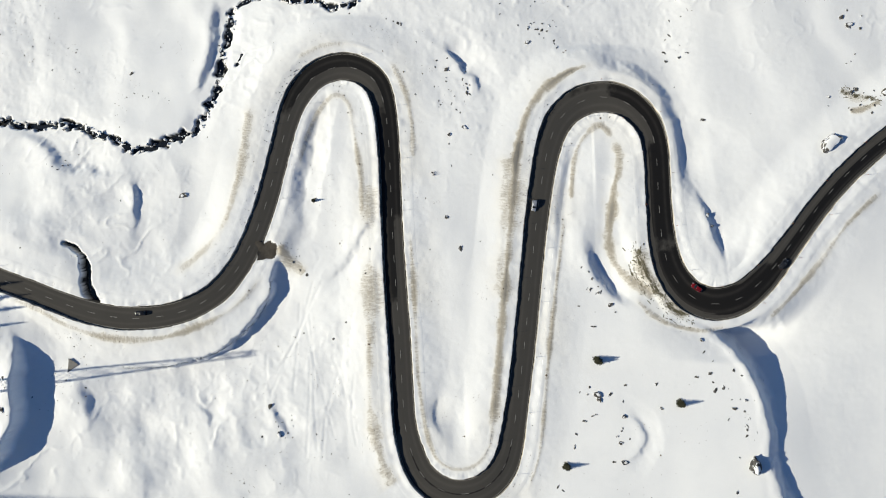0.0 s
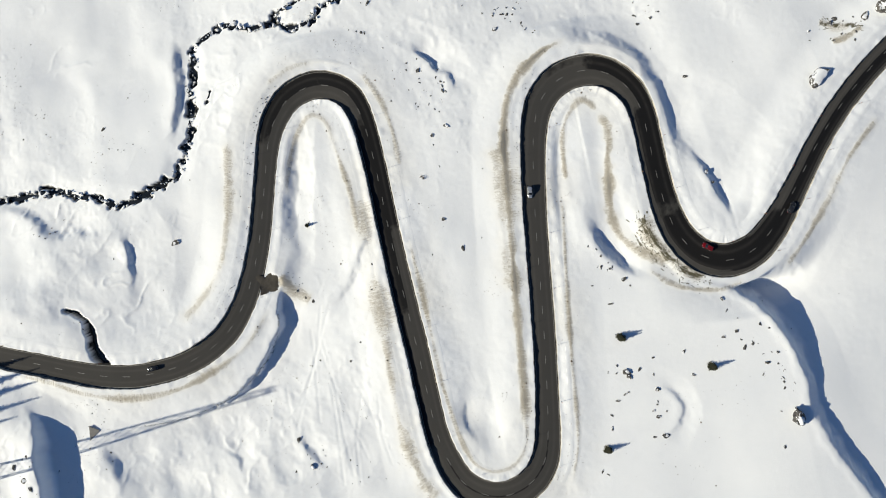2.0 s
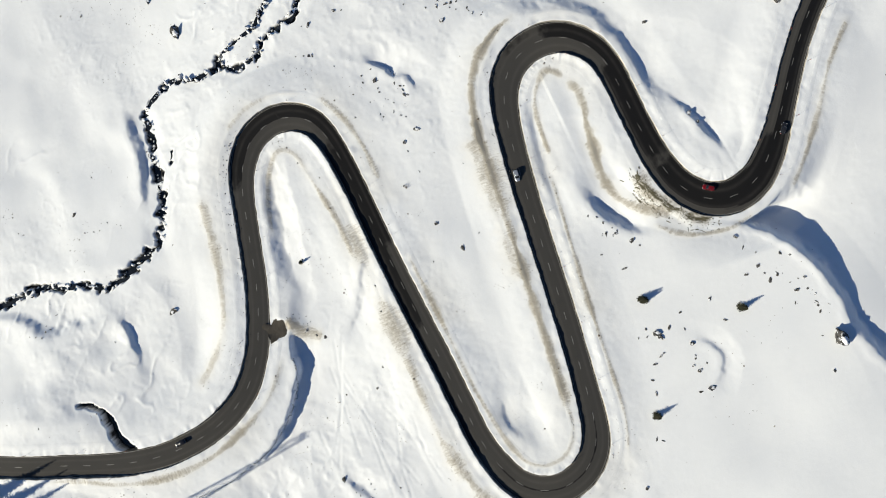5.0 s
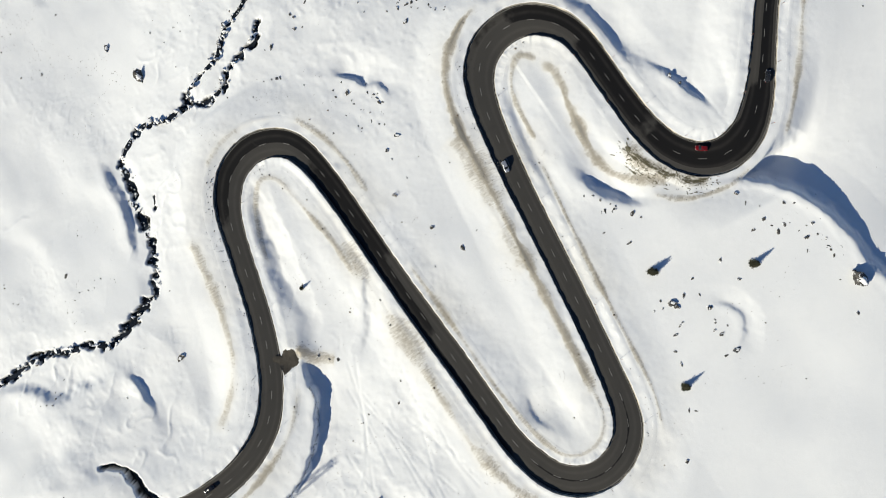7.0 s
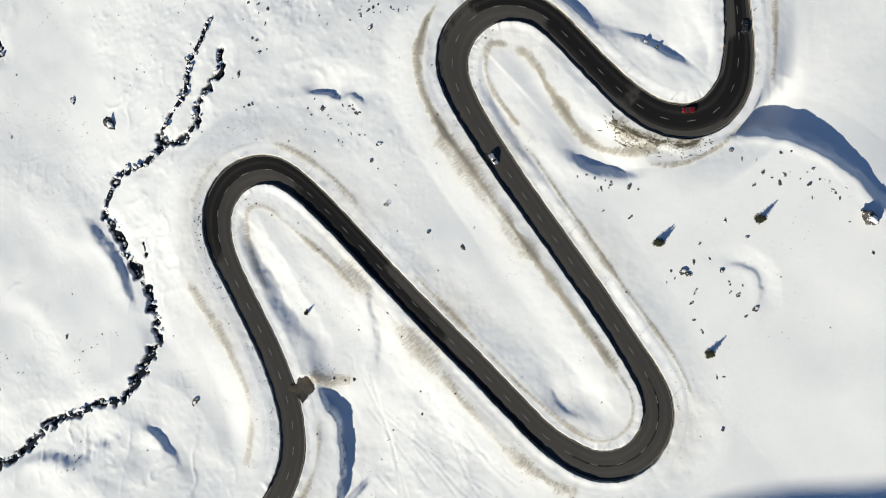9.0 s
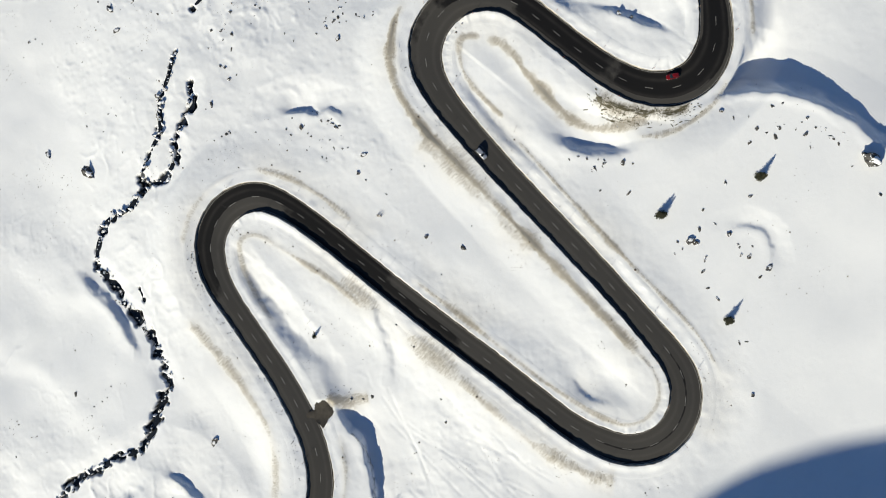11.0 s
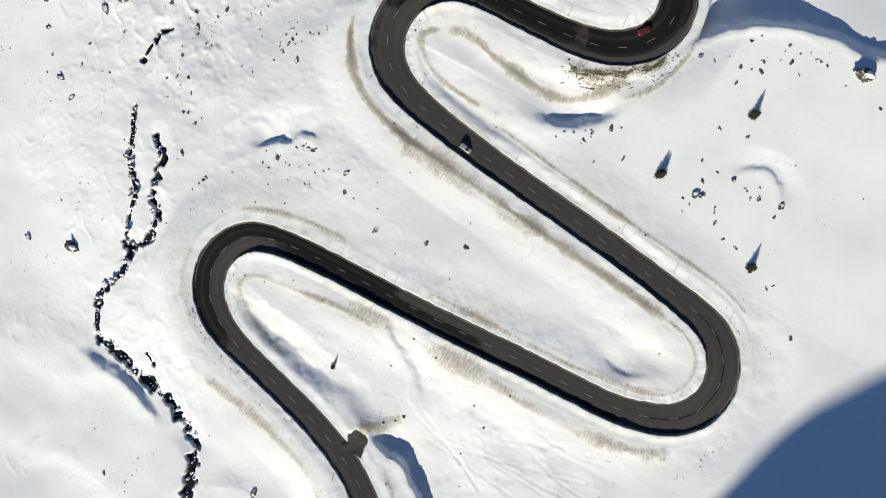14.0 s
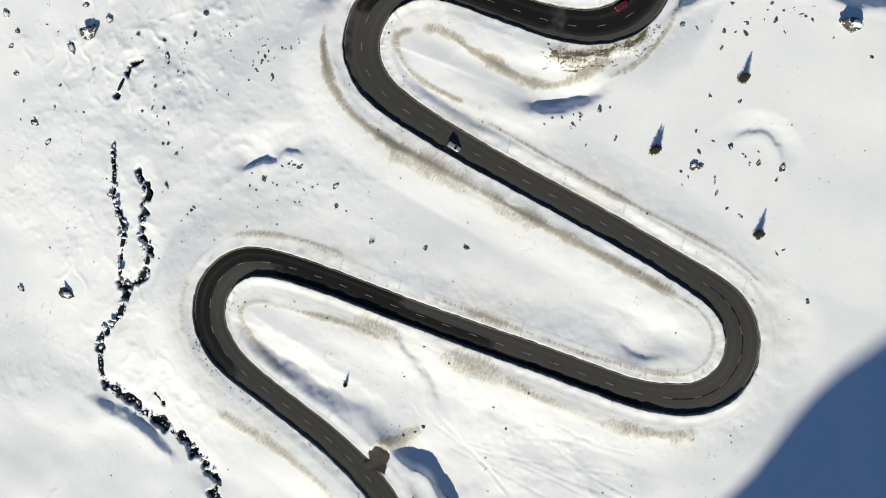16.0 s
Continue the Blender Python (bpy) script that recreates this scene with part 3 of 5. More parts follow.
# bands of grit and dead grass: line, half width, strength
GRIT = [
    ([(-73.6, 58.9), (-74.6, 53.9), (-76.4, 36.9), (-81.2, 14.6), (-87.5, 3.6), (-96.1, -4.7), (-103.7, -8.5)], 1.5, 0.38),
    ([(-54.9, 30.1), (-51.9, 43.5), (-47.6, 53.7), (-41.0, 61.2), (-35.3, 58.1), (-33.0, 47.9), (-29.4, 25.5), (-29.2, 10.1)], 0.9, 0.34),
    ([(-18.7, 74.8), (-13.1, 63.5), (-10.1, 50.0), (-9.2, 35.4)], 0.8, 0.32),
    ([(-56, 76), (-45, 81), (-34, 81.5), (-24, 78)], 0.9, 0.25),
    ([(-10.9, 10.1), (-9.0, -15.8), (-7.0, -49.5), (-2.8, -72.0), (3.6, -79.6), (12.5, -79.6), (18.8, -72.7), (20.8, -60.0)], 0.55, 0.46),
    ([(19.4, -69.0), (21.4, -53.4), (26.0, -7.2), (29.1, 25.3), (31.5, 42.9), (37.6, 58.6), (49.8, 68.6), (63.0, 73.0)], 1.35, 0.69),
    ([(24.0, -20.0), (24.5, 0.0), (26.5, 20.0), (28.0, 38)], 3.6, 0.30),
    ([(-25.5, -24.4), (-25.6, -47.7), (-24.9, -63.2), (-22.2, -75.2), (-17.5, -84.4)], 1.9, 0.42),
    ([(-25.0, -64.0), (-22.0, -74.0), (-18.8, -82.0), (-15.5, -87.0)], 2.8, 0.58),
    ([(-27.0, 28.0), (-26.0, 5.0), (-25.5, -20.0), (-24.5, -45.0), (-22.5, -66.0)], 3.6, 0.24),
    ([(48.7, 14.3), (45.0, -11.5), (41.3, -40.8), (37.7, -73.6), (32.3, -89.7)], 0.55, 0.50),
    ([(51.0, 18.6), (52.4, 33.9), (55.8, 42.8), (62.4, 48.3), (67.6, 42.7)], 0.9, 0.62),
    ([(67.0, 44), (69.5, 33.9), (67.1, 22.9), (65.4, 1.4), (70.4, -9.3), (77.6, -14.6), (83.7, -17.7)], 1.8, 0.69),
    ([(74.8, 2.0), (77.0, -6.0), (81.5, -13.0), (88.0, -21.0), (94.0, -25.0)], 2.4, 0.46),
    ([(73.3, -17.7), (83.4, -26.1), (97.8, -29.7), (108.3, -28.0)], 1.0, 0.46),
    ([(168.4, 23.6), (153.5, 9.8), (142.3, -5.0), (131.3, -17.6), (122.6, -26.9)], 1.0, 0.48),
    ([(-170.8, -17.6), (-156.8, -22.0), (-142.9, -29.1), (-124.8, -34.0), (-107.1, -33.6), (-94.0, -30.0), (-81.0, -23.6), (-72.5, -16.0), (-66.1, -7.3)], 0.9, 0.42),
    ([(154, 62), (158, 59), (164, 58)], 1.6, 0.66),
    ([(156, 52.6), (162, 54), (168, 56.8)], 0.9, 0.66),
    ([(-61.5, 2.5), (-59.0, -2.0), (-55.5, -5.5), (-51.0, -9.0)], 2.3, 0.62),
]
DIRT = np.zeros(X.shape)
# places where the turf shows through: line, half width, strength
BARE = np.zeros(X.shape)
for line, half, much in (([(74.8, 3.0), (77.0, -6.0), (81.0, -13.5), (87.0, -21.0), (95.0, -26.0)], 2.6, 1.0), ([(72.5, -2.0), (74.5, -10.0), (79.0, -17.0)], 2.4, 0.8),
                         ([(152.0, 61.5), (158.0, 59.5), (164.0, 58.0), (168.0, 57.0)], 1.7, 0.9), ([(154, 54.0), (161, 54.5), (168, 57.0)], 0.9, 0.8)):
    d, signed, along = near(line, half * 3)
    BARE = np.maximum(BARE, much * np.exp(-(d / half) ** 2) * step(0, 0.1, along) * (1 - step(0.9, 1, along)))
for line, half, much in GRIT:
    d, signed, along = near(line, half * 3 + 2)
    wob = half * (1 + 0.45 * vnoise(X, Y, 7, 41) + 0.3 * vnoise(X, Y, 2.2, 42))
    ends = step(0, 0.08, along) * (1 - step(0.92, 1, along))
    band = np.exp(-(d / (wob * 1.1 + 0.25)) ** 2) * ends * (1.0 + 0.4 * vnoise(X, Y, 11, 43))
    DIRT = np.maximum(DIRT, much * band)
    Z = Z + 0.14 * np.exp(-(d / (half * 0.9)) ** 2) * ends * (EDGE > 2.5)
DIRT = DIRT + (0.20 + 0.10 * np.exp(-(((X - 15) / 45) ** 2 + ((Y + 5) / 60) ** 2))) * (1 - step(3.0, 17.0, EDGE)) * step(-0.5, 0.6, vnoise(X, Y, 16, 44)) * (1 - step(70, 100, X))

# the bare turnout beside the road
bare = np.hypot((X + 65.6) * 0.95, (Y - 0.2) * 1.1) + 0.5 * vnoise(X, Y, 2.5, 45)
bare = (1 - step(3.3, 4.4, bare)) * (EDGE < 9)
Z = Z * (1 - bare) + (LEVEL + 0.03) * bare

LAND = Z.copy()


def land(x, y, grid=None):
    """The height of the snow at a place in the fine part."""
    g = LAND if grid is None else grid
    u = np.clip((np.asarray(x, float) - CX[0]) / GRID, 0, len(CX) - 1.001)
    v = np.clip((np.asarray(y, float) - CY[0]) / GRID, 0, len(CY) - 1.001)
    i, j = u.astype(int), v.astype(int)
    fu, fv = u - i, v - j
    return g[i, j] * (1 - fu) * (1 - fv) + g[i + 1, j] * fu * (1 - fv) + g[i, j + 1] * (1 - fu) * fv + g[i + 1, j + 1] * fu * fv


# under the road and its banks the sheet runs lower
Z = Z - (1 - step(1.9, 3.1, EDGE)) * np.where(EDGE < 5, np.maximum(0.3, Z - LEVEL + 0.35), 0)


def ground():
    def spread(first, last, n, r):
        g = np.cumsum(r ** np.arange(n))
        return first + (last - first) * g / g[-1]

    west = np.sort(np.r_[spread(CX[0], RIDGE_X, 30, 1.06), spread(RIDGE_X, -4200, 16, 1.35)])
    east = spread(CX[-1], 4200, 30, 1.22)
    south = np.sort(np.r_[spread(CY[0], -420, 60, 1.02), spread(-420, -4200, 14, 1.4)])
    north = spread(CY[-1], 4200, 30, 1.22)
    gx, gy = np.r_[west, CX, east], np.r_[south, CY, north]
    ax, ay = np.meshgrid(gx, gy, indexing="ij")
    az = ridge(ax, ay, open_land(ax, ay))
    i0, j0 = len(west), len(south)
    fade = np.minimum(np.minimum(X - CX[0], CX[-1] - X), np.minimum(Y - CY[0], CY[-1] - Y))
    keep = step(0, 4, fade)
    core = np.s_[i0 : i0 + len(CX), j0 : j0 + len(CY)]
    az[core] = Z * keep + az[core] * (1 - keep)
    dirt, bed, bare_ = np.zeros(ax.shape), np.zeros(ax.shape), np.zeros(ax.shape)
    dirt[core], bed[core], bare_[core] = DIRT, BED, BARE
    along, edge = np.zeros(ax.shape), np.zeros(ax.shape)
    along[core], edge[core] = WAY, np.minimum(EDGE, 40)
    nx, ny = ax.shape
    me = bpy.data.meshes.new("ground")
    idx = np.arange(nx * ny).reshape(nx, ny)
    quads = np.stack([idx[:-1, :-1], idx[1:, :-1], idx[1:, 1:], idx[:-1, 1:]], -1).reshape(-1, 4)
    me.vertices.add(nx * ny)
    me.vertices.foreach_set("co", np.stack([ax, ay, az], -1).astype(np.float32).ravel())
    me.loops.add(quads.size)
    me.loops.foreach_set("vertex_index", quads.astype(np.int32).ravel())
    me.polygons.add(len(quads))
    me.polygons.foreach_set("loop_start", np.arange(0, quads.size, 4, dtype=np.int32))
    me.polygons.foreach_set("use_smooth", np.ones(len(quads), dtype=bool))
    for name, values in (("dirt", dirt), ("bed", bed), ("bare", bare_), ("along", along), ("edge", edge)):
        me.attributes.new(name, "FLOAT", "POINT").data.foreach_set("value", values.astype(np.float32).ravel())
    me.materials.append(SNOW)
    me.update(calc_edges=True)
    return tagged(new("ground", me), "wind-packed snow over a mountain slope with gritty bands", "ground", kind="structure")


ground()


# ---- the road ----
def gauss(x, m, w):
    return np.exp(-((x - m) / w) ** 2)


def at_road(x, y):
    """How far up the road a place lies."""
    return float(ROAD_S[np.argmin(np.hypot(ROAD[:, 0] - x, ROAD[:, 1] - y))])


# damp stretches: from place, to place, from side, to side (-1 right of the way up, 1 left), strength
WET_AND_SHADE = [
    ((-59, 52), (-30, 71), -0.05, 1.0, 0.75), ((-38, 73), (-16.9, 10), 0.0, 1.0, 0.85), ((-21, 58), (-14.6, -22), -1.0, 0.15, 0.85),
    # the right-hand strips from (-15, -10) on paint damp and the bank's shadow together
    ((-24, 66), (-18, 30), -0.5, 0.6, 0.35), ((-15, -10), (-9, -70), -1.0, -0.45, 0.7), ((-9, -70), (8, -88), -1.0, -0.75, 0.6),
    ((-12, -66), (28.5, -68), -0.10, 0.05, 0.74), ((46, 50), (70, 59), 0.4, 1.0, 0.48), ((37, 8), (52, 56), 0.82, 1.0, 0.6),
    ((66, 60), (83.7, 34), 0.0, 1.0, 0.85), ((83.4, 44), (85, 2), -0.62, 1.0, 0.9), ((85, 3), (112, -18), -0.55, 1.0, 0.9),
    ((103, -19), (127, -4), -0.75, 0.75, 0.9), ((119, -13), (206, 66), -0.65, 0.2, 0.9),
]


def strip(name, low, high, level, mat, parent=None, rows=2, gap=1, label="", extra=None):
    """A band along the road between two offsets to the left of its centre line."""
    k = np.arange(0, len(ROAD), gap)
    a = np.linspace(0, 1, rows)
    off = low[k, None] * (1 - a) + high[k, None] * a
    px = ROAD[k, 0, None] + ROAD_N[k, 0, None] * off
    py = ROAD[k, 1, None] + ROAD_N[k, 1, None] * off
    pz = np.repeat(ROAD_Z[k, None] + level, rows, 1) + 0.09 * (1 - (off / ROAD[k, 2, None]) ** 2)
    idx = np.arange(px.size).reshape(px.shape)
    quads = np.stack([idx[:-1, 1:], idx[:-1, :-1], idx[1:, :-1], idx[1:, 1:]], -1).reshape(-1, 4)
    ob = link_mesh(name, np.stack([px, py, pz], -1).reshape(-1, 3).tolist(), quads.tolist(), mat, parent, True, label)
    for key, values in (extra or {}).items():
        ob.data.attributes.new(key, "FLOAT", "POINT").data.foreach_set("value", values(k, off).astype(np.float32).ravel())
    return ob


def wetness(k, off):
    u = off / ROAD[k, 2, None]
    s = ROAD_S[k, None] + 3 * vnoise(ROAD[k, 0, None] + off, ROAD[k, 1, None], 6, 51)
    wet = np.zeros(off.shape)
    for a, b, u0, u1, much in WET_AND_SHADE:
        s0, s1 = at_road(*a), at_road(*b)
        m = step(s0 - 12, s0 + 12, s) * (1 - step(s1 - 12, s1 + 12, s)) * step(u0 - 0.1, u0 + 0.1, u) * (1 - step(u1 - 0.1, u1 + 0.1, u))
        wet = np.maximum(wet, much * m)
    melt = step(0.86, 0.97, np.abs(u) + 0.04 * vnoise(s, off, 3, 52))
    return np.maximum(wet, 0.62 * melt)


def saltiness(k, off):
    u = np.abs(off / ROAD[k, 2, None])
    return 0.25 * gauss(u, 0.48, 0.1) + 0.35 * gauss(u, 0.9, 0.05) + 0 * off


HALF = ROAD[:, 2]
road = strip("road", -HALF - 0.12, HALF + 0.12, 0.0, ASPHALT, rows=29, extra={"wet": wetness, "salt": saltiness})
tagged(road, "dark grey asphalt mountain road with damp patches between snow banks", "road", kind="structure")
for side in (-1, 1):
    e = side * (HALF - 0.42)
    strip("edge_line", e - 0.07, e + 0.07, 0.006, EDGE_PAINT, road, label="worn pale edge line")


def dashes():
    """Centre line: three metres of paint, six metres of gap."""
    me = None
    for s in np.arange(4.5, ROAD_S[-1] - 4, 9.0):
        x, y, z = (np.interp(s, ROAD_S, v) for v in (ROAD[:, 0], ROAD[:, 1], ROAD_Z))
        tx, ty = np.interp(s, ROAD_S, ROAD_T[:, 0]), np.interp(s, ROAD_S, ROAD_T[:, 1])
        rise = np.interp(s + 1.5, ROAD_S, ROAD_Z) - np.interp(s - 1.5, ROAD_S, ROAD_Z)
        if me is None:
            bm = bmesh.new()
            bmesh.ops.create_cube(bm, size=1.0, matrix=Matrix.Diagonal((2.8, 0.13, 0.006, 1)))
            ob = part("lane_dash", bm, MARKING, road, smooth=False)
            me = ob.data
        else:
            ob = new("lane_dash", me)
            ob.parent = road
        ob.matrix_basis = pose(x, y, z + 0.098, 0, -math.degrees(math.atan2(rise, 3.0)), math.degrees(math.atan2(ty, tx)))


dashes()


def snow_bank(side):
    """The cut snow wall beside the road with its thrown-up crest."""
    out = np.array([-0.28, -0.05, 0.03, 0.10, 0.18, 0.45, 0.95, 1.4, 2.0, 2.7, 3.4, 4.1, 4.6, 4.9])
    high = np.array([-0.10, 0.02, 0.55, 0.92, 1.0, 1.02, 1.0, 0.98, 0.95, 0.92, 0.9])
    n = len(ROAD)
    s = ROAD_S
    edge = HALF + 0.09 * vnoise(s, s * 0 + 40 * side, 2.5, 61) + 0.09 * vnoise(s, s * 0 + 40 * side, 0.9, 62)
    west = step(-0.2, 0.5, -side * ROAD_N[:, 0])  # the walls on this side were cut deeper
    top = 0.76 + 0.42 * smoothed(west, 12) + 0.22 * vnoise(s, s * 0 + 20 * side, 22, 63) + 0.11 * vnoise(s, s * 0 + 20 * side, 5, 64) + 0.15 * vnoise(s, s * 0 + 20 * side, 1.6, 65)
    if side < 0:  # the open turnout and the bridge
        keep = 1 - 0.99 * np.exp(-(((s - at_road(-72.3, 1.5)) / 4.6) ** 4))
    else:
        keep = 1 - 0.75 * np.exp(-(((s - at_road(-135, -24)) / 5.0) ** 4))
    for a, b, low in ((-86, -17, 0.0), (-38, 73, 0.55), (8, -88, 0.0), (56, 58, 0.72), (83, 40, 0.0), (206, 66, 0.6)):
        if low == 0.0:
            begin = at_road(a, b)
        else:
            top = top * (1 - (1 - low) * step(begin - 8, begin + 8, s) * (1 - step(at_road(a, b) - 8, at_road(a, b) + 8, s)))
    top = top * keep
    off = side * (edge[:, None] + out[None, :])
    px = ROAD[:, 0, None] + ROAD_N[:, 0, None] * off
    py = ROAD[:, 1, None] + ROAD_N[:, 1, None] * off
    nominal = land(px, py)
    pz = nominal + 0.03
    k = len(high)
    wall = ROAD_Z[:, None] + top[:, None] * high[None, :]
    wall[:, 3:] += 0.07 * vnoise(px[:, 3:k], py[:, 3:k], 0.8, 66) + 0.08 * vnoise(px[:, 3:k], py[:, 3:k], 2.0, 67)
    fade = step(0.7, 3.4, out[:k])[None, :]
    pz[:, :k] = wall * (1 - fade) + np.maximum(nominal[:, :k], ROAD_Z[:, None] + 0.35 * keep[:, None] - 0.05) * fade
    pz[:, :3] = wall[:, :3]
    bed = land(px, py, BED)
    pz[:, 3:] = np.where(bed[:, 3:] > 0.3, nominal[:, 3:] + 0.03, pz[:, 3:])
    pz[:, -4:] += np.array([0.02, 0.0, -0.03, -0.07])
    idx = np.arange(px.size).reshape(px.shape)
    quads = np.stack([idx[:-1, 1:], idx[:-1, :-1], idx[1:, :-1], idx[1:, 1:]], -1).reshape(-1, 4)
    if side > 0:
        quads = quads[:, ::-1]
    ob = link_mesh("snow_bank", np.stack([px, py, pz], -1).reshape(-1, 3).tolist(), quads.tolist(), SNOW)
    # grit on the wall; west walls are coloured dark higher up to deepen their shade
    dirt = 1.0 * (out[None, :] < 0.12 + 0.1 * west[:, None]) * (0.85 + 0.3 * vnoise(px, py, 3, 68)) + land(px, py, DIRT)
    ob.data.attributes.new("dirt", "FLOAT", "POINT").data.foreach_set("value", np.clip(dirt, 0, 1).astype(np.float32).ravel())
    ob.data.attributes.new("bed", "FLOAT", "POINT").data.foreach_set("value", bed.astype(np.float32).ravel())
    ob.data.attributes.new("bare", "FLOAT", "POINT").data.foreach_set("value", land(px, py, BARE).astype(np.float32).ravel())
    ob.data.attributes.new("along", "FLOAT", "POINT").data.foreach_set("value", np.repeat(s, len(out)).astype(np.float32))
    ob.data.attributes.new("edge", "FLOAT", "POINT").data.foreach_set("value", np.tile(out, n).astype(np.float32))
    return tagged(ob, "ploughed snow bank with grit along the road's edge", "snow bank", "snow banks along the road", "structure")


snow_bank(-1)
snow_bank(1)


# ---- stones ----
def rock_mesh(name, seed, divisions, squash=0.7):
    rng = random.Random(seed)
    bm = bmesh.new()
    bmesh.ops.create_icosphere(bm, subdivisions=divisions, radius=1.0)
    shift = Vector((rng.uniform(-50, 50), rng.uniform(-50, 50), rng.uniform(-50, 50)))
    cuts = [(Vector((rng.gauss(0, 1), rng.gauss(0, 1), rng.gauss(0, 0.7))).normalized(), rng.uniform(0.38, 0.72)) for _ in range(11)]
    for v in bm.verts:
        p = v.co.copy()
        for n, d in cuts:
            over = p.dot(n) - d
            if over > 0:
                p -= n * over
        p *= 1 + 0.30 * noise.noise(v.co * 1.6 + shift) + 0.22 * noise.noise(v.co * 4.0 + shift)
        p.z *= squash
        v.co = p
    me = bpy.data.meshes.new(name)
    bm.to_mesh(me)
    bm.free()
    me.materials.append(ROCK)
    return me


def cap_mesh(rock, seed, cover):
    """Snow lying on a rock: its upper faces, thickened and ragged."""
    rng = random.Random(seed)
    bm = bmesh.new()
    bm.from_mesh(rock)
    shift = Vector((rng.uniform(-50, 50), rng.uniform(-50, 50), 0))
    gone = [f for f in bm.faces if f.normal.z < 0.45 or f.calc_center_median().z < 0.05 or f.calc_center_median().to_2d().length > cover + 0.35 * noise.noise(f.calc_center_median() * 2.2 + shift)]
    bmesh.ops.delete(bm, geom=gone, context="FACES")
    for v in bm.verts:
        v.co += v.normal * 0.03 if v.is_boundary else Vector((0, 0, 0.09))
    me = bpy.data.meshes.new("snow_cap")
    bm.to_mesh(me)
    bm.free()
    me.materials.clear()
    me.materials.append(SNOW)
    me.polygons.foreach_set("use_smooth", [True] * len(me.polygons))
    return me


STONES = [rock_mesh("rock", 10 + k, 2) for k in range(9)]
BOULDERS = [rock_mesh("boulder", 40 + k, 3, 0.8) for k in range(6)]
CAPS = [cap_mesh(m, 70 + k, (0.66, 0.42, 0.24, 0.4, 0.38, 0.28)[k]) for k, m in enumerate(BOULDERS)]
WIDE_CAPS = [cap_mesh(m, 90 + k, 0.8) for k, m in enumerate(BOULDERS)]
rnd = random.Random(5)


def stone(x, y, size, label="dark grey stone poking out of the snow", group="stones in the snow"):
    ob = new("rock", rnd.choice(STONES))
    k = size * rnd.uniform(0.8, 1.2)
    ob.matrix_basis = pose(x, y, float(land(x, y)) + 0.05 * k, rnd.uniform(-15, 15), rnd.uniform(-15, 15), rnd.uniform(0, 360)) @ Matrix.Diagonal((k * rnd.uniform(0.9, 1.9), k * rnd.uniform(0.6, 1.2), k * rnd.uniform(0.3, 0.6), 1))
    return tagged(ob, label, "rock", group)


def boulder(x, y, rx, ry, height, turn, label, kind=0, capped=True):
    ob = new("boulder", BOULDERS[kind])
    ob.matrix_basis = pose(x, y, float(land(x, y)) + height * 0.2, 0, 0, turn) @ Matrix.Diagonal((rx, ry, height, 1))
    if capped:
        cap = new("snow_cap", CAPS[kind])
        cap.parent = ob
        cap["label"] = "rounded cap of fresh snow"
    return tagged(ob, label, "boulder", "boulders")


boulder(147.5, 40.8, 5.6, 4.3, 2.0, 20, "broad brown boulder with a thick snow cap beside the road", 0)
boulder(113.4, -77.6, 2.3, 4.0, 3.2, 15, "tall grey boulder on the brow of the drop", 1)
boulder(25.6, 148.0, 4.4, 4.2, 3.0, 40, "large brown cracked boulder in open snow", 2)
boulder(18.8, 152.5, 2.4, 1.9, 1.5, 10, "grey boulder beside a larger brown one", 3)
boulder(32.5, 142.5, 1.7, 1.5, 1.3, 70, "small grey boulder beside a larger brown one", 4)
boulder(-61.3, 122.8, 3.2, 2.7, 2.6, 80, "single grey boulder with snow on its back", 5)
boulder(-67.8, 142.3, 1.7, 1.3, 1.2, 30, "small grey boulder half buried in snow", 3)
boulder(176.0, 62.5, 5.0, 4.2, 3.0, 0, "brown boulder above the road's upper bend", 2)
boulder(169.5, 60.0, 2.2, 1.6, 1.0, 60, "low rock outcrop above the road", 4)
for x, y, r, t in ((101.6, 13.2, 1.3, 50), (103.2, 9.2, 1.1, 80), (-63.6, -59.3, 1.3, 70), (3.2, 12.8, 1.2, 66), (8.8, 0.5, 1.3, 99), (-100.6, 21.5, 1.9, 15), (28.6, 118.0, 1.5, 40),
                   (-166.5, -56.5, 1.8, 5), (-171.0, -51.5, 1.6, 50), (-164.0, -60.0, 1.3, 80)):
    boulder(x, y, r, r * 0.78, r * 0.40, t, "grey rock with snow caught on top", rnd.randrange(6), r > 1.75)

# stones that stand out one by one, group by group: place and size
SLOPE_STONES = [(59.2, -53.2, 2.0), (59.8, -55.1, 1.4), (63.7, -53.2, 1.2), (56.2, -50.6, 0.8), (52.7, -52.5, 0.8), (55.5, -53.3, 0.6), (58.4, -60.5, 0.9), (57.1, -61.2, 0.7), (54.6, -63.0, 0.9), (69.4, -49.8, 0.6),
                (68.4, -55.4, 0.6), (68.4, -61.0, 1.6), (67.9, -65.2, 0.7), (67.5, -66.3, 0.6), (70.4, -68.9, 0.6), (67.1, -70.4, 1.3), (65.9, -68.4, 0.6), (68.7, -77.3, 1.9), (64.4, -77.2, 0.8), (51.1, -67.7, 0.9),
                (50.5, -72.4, 0.7), (44.2, -86.4, 0.7), (45.8, -87.7, 0.6), (34.0, -100.5, 1.2)]
